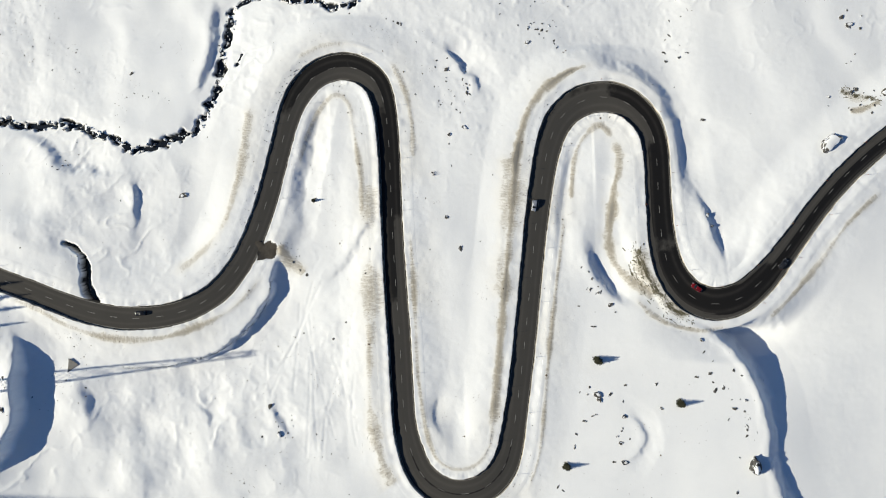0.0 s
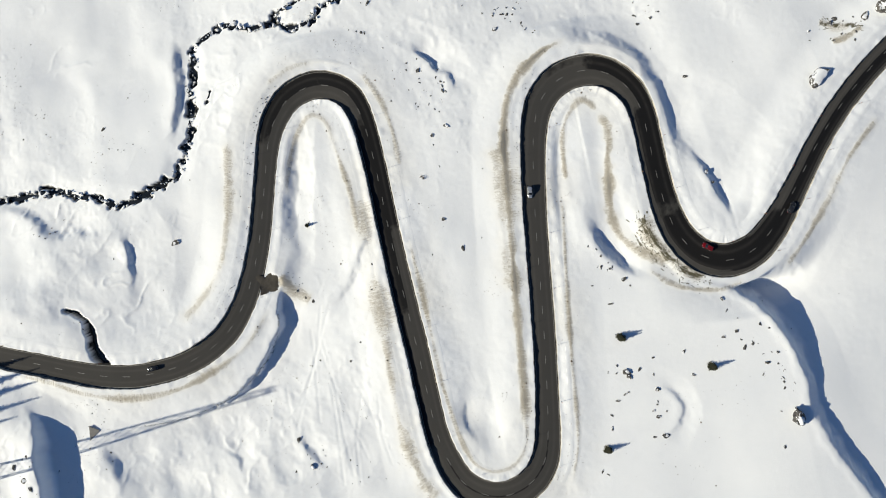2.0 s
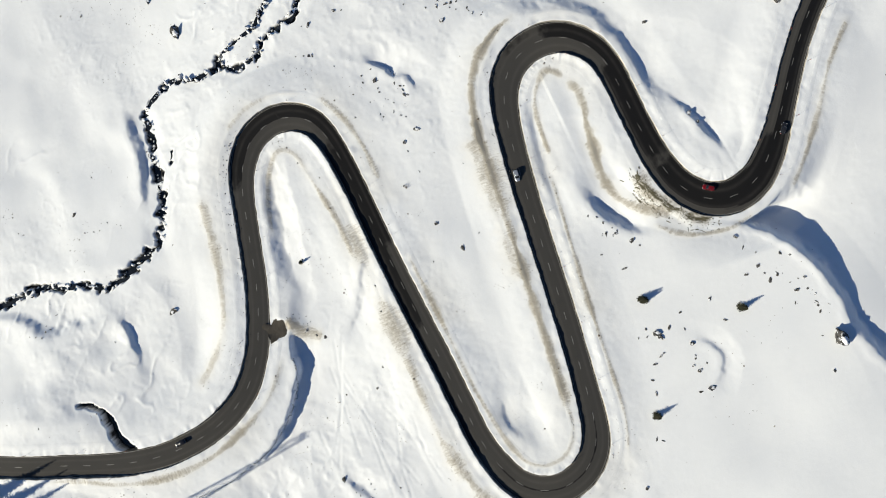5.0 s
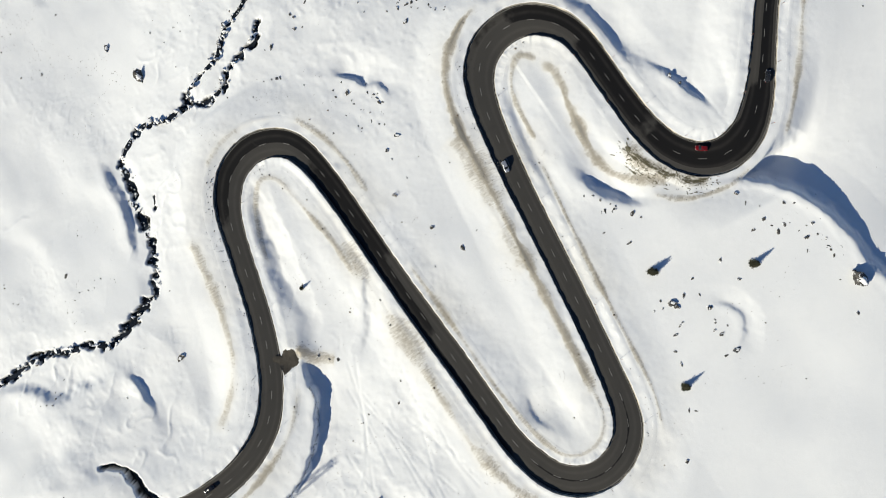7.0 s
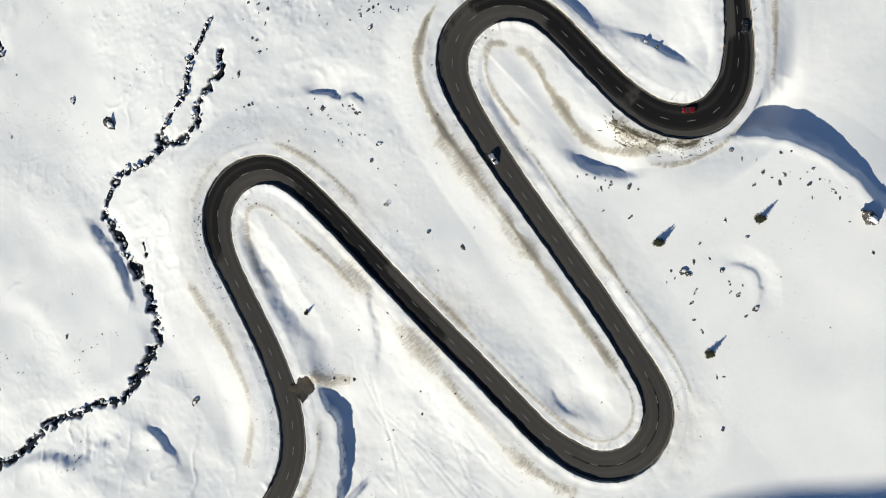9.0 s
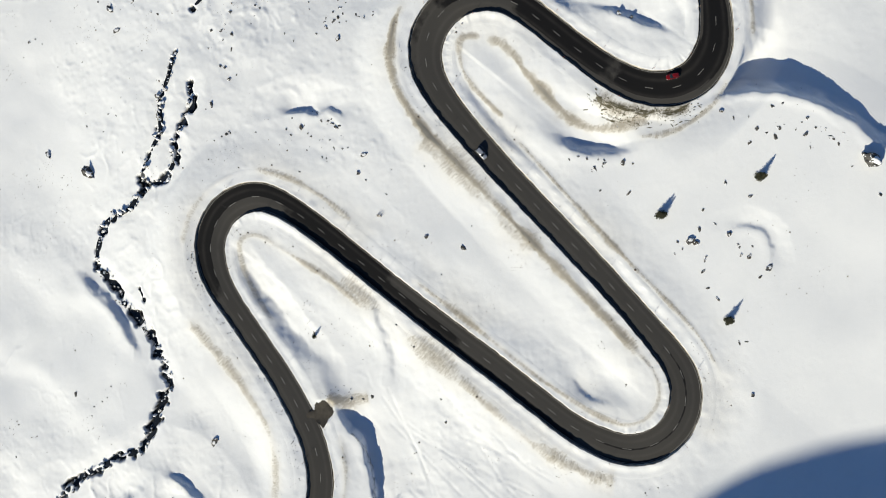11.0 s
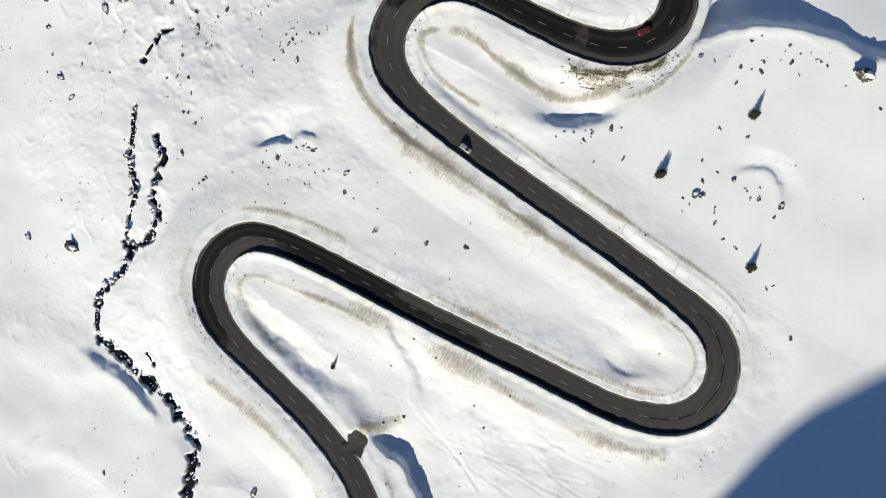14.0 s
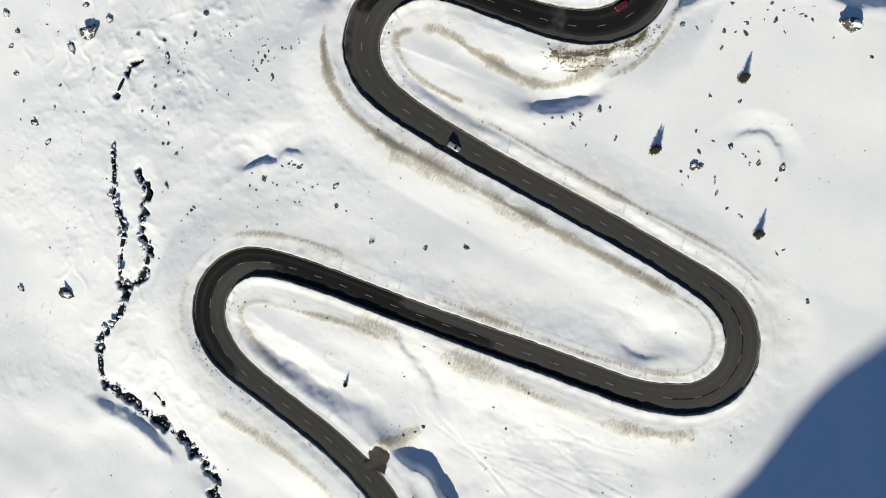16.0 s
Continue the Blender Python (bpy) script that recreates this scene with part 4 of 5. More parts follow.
BROW_STONES = [(80.4, -49.5, 1.1), (82.2, -57.9, 1.1), (95.1, -46.3, 0.9), (99.8, -45.2, 0.8), (100.8, -48.2, 0.5), (101.3, -51.4, 0.8), (104.4, -49.8, 0.8), (108.3, -44.0, 1.0), (111.0, -45.7, 0.8), (97.7, -33.2, 1.2),
               (98.4, -37.3, 0.5), (101.1, -40.7, 0.5), (111.9, -54.5, 1.1), (107.9, -57.5, 1.3), (111.3, -58.4, 0.6), (113.0, -60.9, 0.6), (112.1, -63.4, 0.6), (112.0, -64.9, 0.8), (111.8, -66.8, 0.8), (115.4, -65.8, 0.5),
               (110.1, -54.1, 0.5), (105.7, -61.3, 0.5), (108.9, -74.7, 0.6), (107.5, -87.0, 0.8)]
HOLLOW_STONES = [(56.9, -8.0, 0.8), (58.0, -10.7, 0.5), (57.5, -14.4, 0.9), (60.7, -15.9, 1.0), (60.2, -13.6, 0.7), (61.4, -15.3, 0.8), (64.8, -20.2, 1.5), (54.2, -6.3, 0.6), (57.2, -15.3, 0.7), (66.4, -23.0, 0.5), (52.9, -20.9, 0.6), (58.2, -28.5, 0.7)]
BEND_STONES = [(3.2, 71.2, 1.5), (-0.5, 74.8, 0.8), (3.7, 75.6, 0.6), (11.5, 63.5, 0.9), (11.4, 61.5, 0.9), (12.5, 61.1, 0.8), (11.3, 65.1, 0.6), (9.7, 67.1, 0.6), (3.3, 67.9, 0.6), (-1.0, 72.2, 0.6), (0.4, 58.5, 0.7), (1.1, 57.1, 0.6),
               (5.4, 57.3, 0.6), (7.3, 54.9, 0.5), (8.7, 53.6, 0.5), (10.6, 47.7, 1.7), (4.4, 44.9, 1.3), (-8.8, 61.2, 0.7), (4.3, 41.6, 0.5), (5.2, 32.9, 0.5), (21.1, 29.1, 0.6)]
BROOK_STONES = [(-15.7, 90.4, 0.7), (-14.6, 89.6, 0.7), (-17.6, 91.0, 0.6), (-20.4, 92.0, 0.5), (-8.5, 82.4, 0.8), (-0.6, 102.2, 1.1), (1.5, 106.3, 1.0), (-11.6, 100.9, 0.8), (-14.0, 101.7, 0.6), (2.4, 101.3, 0.7), (8.7, 113.4, 0.7),
                (-37.3, 132.2, 0.4), (-39.8, 131.9, 0.4), (-38.2, 128.6, 0.5), (-46.0, 128.9, 0.5), (-49.1, 135.9, 0.5), (-46.6, 117.2, 0.5), (-31.9, 131.3, 0.4), (-32.3, 154.2, 0.4), (-40.2, 161.7, 0.4)]
NORTH_STONES = [(-16.2, 186.7, 1.8), (-10.3, 157.1, 2.2), (-14.4, 149.9, 2.0), (-2.5, 151.9, 1.2), (5.7, 152.7, 1.0), (-4.7, 164.8, 0.7), (-11.3, 163.8, 0.5), (-0.9, 143.1, 0.6), (0.1, 140.1, 0.6), (-40.9, 177.7, 0.8), (-38.2, 176.7, 0.6),
                (-37.9, 173.0, 0.5), (15.1, 141.7, 1.0), (3.3, 171.1, 1.6), (11.8, 176.9, 1.6), (17.1, 176.3, 1.2), (21.1, 183.1, 2.4), (34.2, 152.9, 1.4), (22.3, 160.3, 0.7), (31.5, 130.5, 1.0), (23.2, 165.6, 0.6)]
UPPER_STONES = [(35.0, 81.7, 1.6), (36.5, 89.2, 0.7), (46.7, 79.5, 0.7), (35.4, 87.2, 0.6), (40.9, 86.4, 0.9), (38.7, 86.9, 0.8), (43.0, 86.2, 0.6), (45.5, 82.1, 0.7), (45.6, 81.1, 0.5), (49.0, 77.3, 0.6), (31.6, 88.7, 0.5), (24.5, 97.4, 0.7),
                (24.3, 93.0, 0.5), (7.9, 108.6, 0.6), (1.0, 107.8, 0.9), (35.3, 113.7, 0.7), (38.7, 111.9, 1.1), (46.5, 110.9, 1.2), (33.0, 121.3, 1.0)]
EAST_STONES = [(89.0, 82.5, 0.5), (90.6, 84.3, 0.6), (94.4, 80.2, 0.5), (88.4, 77.6, 0.8), (89.4, 73.7, 0.8), (94.0, 75.2, 1.2), (97.3, 77.0, 0.8), (90.8, 90.0, 0.6), (95.0, 91.6, 0.4), (155.9, 90.2, 1.5), (158.9, 87.4, 2.2), (163.0, 85.6, 1.0),
               (156.9, 71.8, 0.5), (158.6, 72.6, 0.4), (160.3, 75.5, 0.5), (102.2, 50.4, 1.4)]
VALLEY_STONES = [(-125.5, 72.3, 0.9), (-123.2, 63.8, 0.5), (-119.6, 62.8, 0.4), (-117.1, 62.1, 0.4), (-50.5, -9.2, 0.9), (-53.2, -7.7, 0.6), (-56.2, -4.6, 0.9), (-39.8, -33.7, 0.8), (-51.5, -31.8, 0.6), (-26.0, 0.8, 0.7), (-27.6, -8.7, 0.6), (-35.0, -27.4, 0.5),
                 (-59.6, -69.4, 1.8), (-125.2, 19.7, 0.6)]
for places in (SLOPE_STONES, BROW_STONES, HOLLOW_STONES, BEND_STONES, BROOK_STONES, NORTH_STONES, UPPER_STONES, EAST_STONES, VALLEY_STONES):
    for x, y, size in places:
        if size > 0.95:
            boulder(x, y, size * 0.85, size * 0.66, size * 0.45, rnd.uniform(0, 180), "grey rock with snow caught on top", rnd.randrange(6), size > 1.55)
        else:
            stone(x, y, size * 0.9)

# loose fields of stones: middle, reach, how many, size
for cx, cy, rx, ry, n, size in ((7, 62, 7, 8, 26, 0.3), (58, -15, 6, 4, 8, 0.3), (112, -58, 4, 10, 14, 0.28), (-112, 62, 9, 4, 10, 0.3), (40, 88, 9, 4, 16, 0.4), (160, 60, 7, 2, 14, 0.6), (163, 54, 6, 1.5, 10, 0.6),
                                (161, 88, 5, 4, 8, 0.5), (-57, -66, 6, 9, 12, 0.35), (-40, -74, 9, 6, 12, 0.35), (20, 116, 12, 8, 20, 0.5), (45, 100, 10, 5, 14, 0.45), (-150, 35, 6, 5, 12, 0.45), (-168, -54, 5, 6, 10, 0.5)):
    for _ in range(int(n * 0.62)):
        stone(cx + rnd.gauss(0, 0.55) * rx, cy + rnd.gauss(0, 0.55) * ry, size * rnd.choice((0.6, 0.8, 1.0, 1.5)))
for _ in range(24):
    x, y = rnd.uniform(-175, 175), rnd.uniform(-95, 190)
    if land(x, y, np.minimum(EDGE, 50)) > 6:
        stone(x, y, rnd.uniform(0.25, 0.55))


def stones_in_streams():
    """Wet black boulders with snow on them, and the water between them."""
    for line, half, depth in STREAMS[:3] + STREAMS[6:7]:
        p = spline(line, 1.0)
        t = np.gradient(p, axis=0)
        t /= np.hypot(*t.T)[:, None]
        for k in range(2, len(p) - 1):
            if rnd.random() < 0.85 and abs(p[k, 0]) < 192:
                off = rnd.uniform(-1.5, 1.5) * half
                x, y = p[k, 0] - t[k, 1] * off, p[k, 1] + t[k, 0] * off
                r = (0.4 + 0.9 * rnd.random() ** 2.2) if half > 1.1 else 0.4 + 1.1 * rnd.random() ** 1.8
                kind = rnd.randrange(6)
                ob = new("stream_boulder", BOULDERS[kind])
                z = float(land(x, y)) + rnd.uniform(0.1, 0.5) * (depth if abs(off) < half * 0.8 else 0.2)
                ob.matrix_basis = pose(x, y, z, 0, 0, rnd.uniform(0, 360)) @ Matrix.Diagonal((r, r * rnd.uniform(0.6, 1), r * 1.1, 1))
                cap = new("snow_cap", (WIDE_CAPS if rnd.random() < 0.7 else CAPS)[kind])
                cap.parent = ob
                tagged(ob, "snow-capped dark boulder in the stream", "boulder", "boulders in the stream")
    for line, half, depth in STREAMS:
        p = spline(line, 1.0)
        t = np.gradient(p, axis=0)
        t /= np.hypot(*t.T)[:, None]
        level = smoothed(land(p[:, 0], p[:, 1]), 3) + 0.30
        verts, faces = [], []
        for k in range(len(p)):
            w = half * (0.95 + 0.3 * float(vnoise(p[k, 0], p[k, 1], 3.0, 81)))
            for side in (-1, 0, 1):
                verts.append((p[k, 0] - t[k, 1] * w * side, p[k, 1] + t[k, 0] * w * side, level[k] - 0.02 * abs(side)))
        for k in range(len(p) - 1):
            for a in (0, 1):
                faces.append((3 * k + a, 3 * k + 3 + a, 3 * k + 4 + a, 3 * k + 1 + a))
        tagged(link_mesh("water", verts, faces, WATER), "narrow black mountain stream between snow banks", "water", "reaches of the stream", "structure")


stones_in_streams()


def pebbles():
    """Countless small stones and clods that pepper the snow."""
    r = np.random.RandomState(3)
    verts, faces = [], []
    n = 0
    while n < 3600:
        x, y = r.uniform(-185, 185), r.uniform(-100, 195)
        e = float(land(x, y, np.minimum(EDGE, 60)))
        patchy = float(vnoise(x, y, 17, 91)) + 0.8 * float(vnoise(x, y, 4, 92)) + (0.15 if y > 90 else 0) + 0.5 * math.exp(-(((x - 34) / 34) ** 2 + ((y - 116) / 24) ** 2))
        beside = e < 9 and r.rand() < 0.05 or e < 8 and float(land(x, y, DIRT)) > 0.3 and r.rand() < 0.25
        if e < 0.9 or (x > 88 and -30 < y < 75) or (x > 38 and y < -25 and r.rand() < 0.8) or not (patchy > 0.8 or beside or r.rand() < 0.012):
            continue
        n += 1
        k = r.uniform(0.05, 0.17) * (1.0 if r.rand() < 0.9 else 2.3)
        z = float(land(x, y))
        b = len(verts)
        ang = r.uniform(0, 6.28) + np.arange(5) * 1.2566
        for a in ang:
            q = k * r.uniform(0.7, 1.3)
            verts.append((x + q * math.cos(a), y + q * math.sin(a), z - 0.04))
        verts.append((x + r.uniform(-0.3, 0.3) * k, y + r.uniform(-0.3, 0.3) * k, z + k * r.uniform(0.5, 1.0)))
        for a in range(5):
            faces.append((b + a, b + (a + 1) % 5, b + 5))
    tagged(link_mesh("pebbles", verts, faces, TWIG, smooth=False), "small dark stones and clods scattered over the snow", "stones", kind="stuff")


pebbles()


def grass():
    """Dead grass that sticks out of the thin snow on the banks."""
    r = np.random.RandomState(4)
    i, j = np.nonzero((DIRT > 0.30) & (EDGE > 0.8))
    pick = r.choice(len(i), 900, p=DIRT[i, j] ** 2 / (DIRT[i, j] ** 2).sum())
    verts, faces = [], []
    for k in pick:
        x, y = CX[i[k]] + r.uniform(-0.3, 0.3), CY[j[k]] + r.uniform(-0.3, 0.3)
        z = float(LAND[i[k], j[k]])
        for _ in range(3):
            a, s, h = r.uniform(0, 6.28), r.uniform(0.03, 0.07), r.uniform(0.10, 0.25)
            lean = r.uniform(-0.25, 0.25, 2)
            b = len(verts)
            verts += [(x - s * math.cos(a), y - s * math.sin(a), z - 0.03), (x + s * math.cos(a), y + s * math.sin(a), z - 0.03), (x + lean[0], y + lean[1], z + h)]
            faces.append((b, b + 1, b + 2))
    tagged(link_mesh("dead_grass", verts, faces, DRY_GRASS, smooth=False), "brown dead grass sticking through thin gritty snow", "grass", kind="stuff")


grass()


def rubble(name, line, many, spread_, size, label, drop=0.0):
    """Broken rock laid bare along an edge."""
    r = np.random.RandomState(len(line) + many)
    p = spline(line, 0.5)
    t = np.gradient(p, axis=0)
    t /= np.hypot(*t.T)[:, None]
    verts, faces = [], []
    for _ in range(many):
        k = r.randint(len(p))
        off = r.normal(0, spread_) + drop
        x, y = p[k, 0] - t[k, 1] * off, p[k, 1] + t[k, 0] * off
        z, s, b = float(land(x, y)), size * r.uniform(0.5, 1.4), len(verts)
        turn = r.uniform(0, 6.28)
        for a in range(6):
            q = s * r.uniform(0.6, 1.2)
            verts.append((x + q * math.cos(turn + a * 1.047), y + q * math.sin(turn + a * 1.047), z - 0.1))
        for a in range(3):
            q = s * r.uniform(0.2, 0.6)
            verts.append((x + q * math.cos(turn + a * 2.094), y + q * math.sin(turn + a * 2.094), z + s * r.uniform(0.15, 0.5)))
        for a in range(3):
            faces += [(b + 2 * a, b + 2 * a + 1, b + 6 + a), (b + 2 * a + 1, b + (2 * a + 2) % 6, b + 6 + (a + 1) % 3), (b + 2 * a + 1, b + 6 + (a + 1) % 3, b + 6 + a)]
        faces.append((b + 6, b + 7, b + 8))
    tagged(link_mesh(name, verts, faces, ROCK, smooth=False), label, "rubble", kind="stuff")


rubble("rubble", [(-64.6, -12.0), (-66.0, -18.5), (-73.1, -29.3), (-84.9, -38.5), (-104.8, -44.5), (-121.7, -44.9)], 520, 0.22, 0.2, "dark broken rock along the embankment's edge", 0.4)
rubble("rubble", [(-62.5, 5.0), (-58.0, 2.0), (-55.5, -3.0), (-58.0, -6.0)], 16, 1.0, 0.22, "clods and stones round the turnout")
rubble("rubble", [(73.5, 1.0), (76.0, -6.0), (80.0, -14.5), (85.0, -22.5), (92.0, -27.8)], 60, 1.7, 0.24, "stones and turf showing through the bank's snow")
rubble("rubble", [(-66.5, 40.0), (-65.5, 54.0), (-60.0, 66.0), (-52.0, 74.5)], 60, 1.1, 0.2, "dark clods thrown onto the snow bank")
rubble("rubble", [(-71.0, 26.0), (-76.5, 8.0), (-83.0, -3.0), (-92.0, -11.0)], 34, 1.1, 0.18, "dark clods thrown onto the snow bank")
rubble("rubble", [(32.0, 8.0), (34.5, 28.0), (37.0, 43.0), (43.0, 56.0)], 130, 1.0, 0.19, "dark clods thrown onto the snow bank")


def turf(line, many, spread_, label):
    """Ragged patches of bare turf between the snow, drawn out along the slope."""
    r = np.random.RandomState(many)
    p = spline(line, 0.5)
    t = np.gradient(p, axis=0)
    t /= np.hypot(*t.T)[:, None]
    verts, faces = [], []
    for _ in range(many):
        k = r.randint(len(p))
        off = r.normal(0, spread_)
        x, y = p[k, 0] - t[k, 1] * off, p[k, 1] + t[k, 0] * off
        if float(land(x, y, np.minimum(EDGE, 50))) < 0.8:
            continue
        long, wide = r.uniform(0.2, 1.3) * r.rand() + 0.12, r.uniform(0.08, 0.3)
        turn = math.atan2(t[k, 1], t[k, 0]) + r.normal(0, 0.7)
        b = len(verts)
        for a in range(9):
            q = r.uniform(0.55, 1.2)
            u, v = long * q * math.cos(a * 0.698), wide * q * math.sin(a * 0.698)
            px, py = x + u * math.cos(turn) - v * math.sin(turn), y + u * math.sin(turn) + v * math.cos(turn)
            verts.append((px, py, float(land(px, py)) + 0.01))
        verts.append((x, y, float(land(x, y)) + 0.06))
        faces += [(b + a, b + (a + 1) % 9, b + 9) for a in range(9)]
    tagged(link_mesh("turf", verts, faces, TURF, smooth=False), label, "turf", kind="stuff")


turf([(74.5, 3.0), (76.0, -6.0), (80.5, -14.0), (87.0, -23.0), (95.0, -27.2)], 90, 1.8, "patches of dark turf showing through the bank's snow")
turf([(154.0, 61.0), (158.0, 59.0), (164.0, 58.0), (168.0, 57.0)], 30, 1.4, "patches of dark turf above the road")


# ---- the turnout ----
def turnout():
    """A small patch of bare wet gravel beside the road."""
    verts, faces = [], []
    c = Vector((-65.8, 0.2))
    ring = 40
    for k in range(ring):
        a = 2 * math.pi * k / ring
        d = 4.7 / max(abs(math.cos(a)) * 1.0, abs(math.sin(a)) * 1.15) * (0.84 + 0.34 * noise.noise((math.cos(a) * 1.6, math.sin(a) * 1.6, 3)) + 0.18 * noise.noise((math.cos(a) * 5.0, math.sin(a) * 5.0, 8)))
        for q in (1.0, 0.75, 0.45, 0.15):
            p = c + Vector((math.cos(a), math.sin(a))) * d * q
            verts.append((p.x, p.y, 0))
    k = at_road(-71.5, 2.0)
    level = float(np.interp(k, ROAD_S, ROAD_Z))
    for n, v in enumerate(verts):
        q = n % 4
        e = float(land(v[0], v[1]))
        verts[n] = (v[0], v[1], max(e + (0.08 if q else -0.10), level + 0.02 if q else -99))
    for a in range(ring):
        b = (a + 1) % ring
        for q in range(3):
            faces.append((4 * a + q, 4 * b + q, 4 * b + q + 1, 4 * a + q + 1))
    faces.append([4 * a + 3 for a in range(ring)])
    tagged(link_mesh("turnout", verts, faces, GRAVEL), "patch of bare wet gravel beside the road", "gravel", kind="structure")


turnout()


# ---- the culvert's mouth below the lower road ----
def culvert():
    """A wing wall that narrows to a point, with a coping along its outer edges."""
    plan = [Vector((-142.8, -41.8)), Vector((-143.2, -47.0)), Vector((-139.0, -44.0))]
    middle = sum(plan, Vector((0, 0))) / 3
    z = float(land(middle.x, middle.y))
    ob = new("culvert")
    ob.location = (middle.x, middle.y, z)
    bm = bmesh.new()
    low = [bm.verts.new((*(p - middle), -1.6)) for p in plan]
    high = [bm.verts.new((*(p - middle) * 0.96, h)) for p, h in zip(plan, (0.30, 0.22, 0.42))]
    bm.faces.new(list(reversed(low)))
    bm.faces.new(high)
    for k in range(3):
        bm.faces.new((low[k], low[(k + 1) % 3], high[(k + 1) % 3], high[k]))
    bmesh.ops.recalc_face_normals(bm, faces=bm.faces)
    bmesh.ops.bevel(bm, geom=bm.edges, offset=0.06, segments=2, affect="EDGES")
    part("wing_wall", bm, CONCRETE, ob, smooth=False)
    for k, n in ((0, 2), (1, 2)):
        a, b = plan[k] - middle, plan[n] - middle
        bm = bmesh.new()
        d = b - a
        m = Matrix.Translation(((a.x + b.x) / 2, (a.y + b.y) / 2, 0.38)) @ Matrix.Rotation(math.atan2(d.y, d.x), 4, "Z") @ Matrix.Diagonal((d.length, 0.3, 0.22, 1))
        bmesh.ops.create_cube(bm, size=1.0, matrix=m)
        bmesh.ops.bevel(bm, geom=bm.edges, offset=0.04, segments=2, affect="EDGES")
        part("coping", bm, CONCRETE, ob, smooth=False)
    tagged(ob, "grey concrete wing wall of a culvert below the road", "culvert")


culvert()


# ---- snow poles ----
def snow_pole():
    ob = new("snow_pole")
    bm = bmesh.new()
    bmesh.ops.create_cone(bm, segments=8, radius1=0.055, radius2=0.04, depth=2.7, cap_ends=True, matrix=Matrix.Translation((0, 0, 1.05)))
    part("pole", bm, POLE_WOOD, ob)
    bm = bmesh.new()
    bmesh.ops.create_cone(bm, segments=8, radius1=0.058, radius2=0.055, depth=0.35, cap_ends=True, matrix=Matrix.Translation((0, 0, 2.0)))
    part("band", bm, POLE_RED, ob, "faded red band")
    return tagged(ob, "slim wooden snow pole at the road's edge", "snow pole", "snow poles along the road")


def poles():
    first = snow_pole()
    used = False
    for side, start in ((-1, 6.0), (1, 14.0)):
        for s in np.arange(start, ROAD_S[-1] - 5, 20.5):
            k = int(np.searchsorted(ROAD_S, s))
            if side < 0 and abs(s - at_road(-72, 2)) < 7:
                continue
            off = side * (HALF[k] + 0.55)
            x, y = ROAD[k, 0] + ROAD_N[k, 0] * off, ROAD[k, 1] + ROAD_N[k, 1] * off
            m = pose(x, y, ROAD_Z[k] + 0.6, rnd.uniform(-3, 3), rnd.uniform(-3, 3), rnd.uniform(0, 360))
            if used:
                copy_thing(first, m)
            else:
                first.matrix_basis, used = m, True


poles()


# ---- trees ----
def spruce(x, y, height, radius, seed, label, group="spruces on the slope"):
    r = random.Random(seed)
    ob = new("spruce")
    ob.location = (x, y, float(land(x, y)) - 0.1 if abs(x) < 195 else float(base(x, y)))
    trunk = bmesh.new()
    sides = 7
    rings = []
    for k in range(7):
        q = k / 6
        rad = 0.035 * height * (1 - q) ** 0.9 + 0.012
        rings.append([trunk.verts.new((rad * math.cos(6.283 * a / sides), rad * math.sin(6.283 * a / sides), q * height * 0.98)) for a in range(sides)])
    for a, b in zip(rings, rings[1:]):
        for k in range(sides):
            trunk.faces.new((a[k], a[(k + 1) % sides], b[(k + 1) % sides], b[k]))
    crown = bmesh.new()
    levels = int(7 + height * 2.2)
    for k in range(levels):
        q = 0.04 + 0.95 * k / levels
        z = q * height
        reach = radius * (1 - q) ** 0.8 * r.uniform(0.85, 1.1) + 0.06
        n = 8 if q < 0.7 else 6
        for b in range(n):
            a = 6.283 * (b + r.random() * 0.7) / n + k * 0.7
            long = reach * r.uniform(0.7, 1.15)
            d = Vector((math.cos(a), math.sin(a), 0))
            side = Vector((-d.y, d.x, 0))
            # limb
            p0, p1 = Vector((0, 0, z)), d * long + Vector((0, 0, z - 0.22 * long))
            w = 0.02 * long + 0.008
            f = [trunk.verts.new(p0 + side * w), trunk.verts.new(p0 - side * w), trunk.verts.new(p0 + Vector((0, 0, 2 * w))), trunk.verts.new(p1)]
            for tri in ((0, 1, 3), (1, 2, 3), (2, 0, 3)):
                trunk.faces.new([f[t] for t in tri])
            # sprays of needles
            m = max(3, int(long * 3.5))
            for c in range(m):
                t = (c + 0.6) / m
                o = p0.lerp(p1, t) + Vector((0, 0, 0.05))
                wide = long * (0.34 * (1 - 0.55 * t)) * r.uniform(0.8, 1.2) + 0.05
                for s in (-1, 1):
                    tip = o + side * s * wide + d * wide * 0.7 + Vector((0, 0, -0.25 * wide))
                    u = (d * 0.5 - side * s * 0.5) * wide * 0.55
                    vs = [crown.verts.new(o - d * wide * 0.15), crown.verts.new(o + u * 0.9 + Vector((0, 0, 0.05))), crown.verts.new(tip), crown.verts.new(o + side * s * wide * 0.55 - d * wide * 0.05 + Vector((0, 0, r.uniform(-0.08, 0.04))))]
                    crown.faces.new((vs[0], vs[1], vs[2]))
                    crown.faces.new((vs[0], vs[2], vs[3]))
    part("trunk", trunk, BARK, ob)
    part("crown", crown, NEEDLES, ob, "dark olive needles on drooping twigs", smooth=False)
    return tagged(ob, label, "spruce", group)


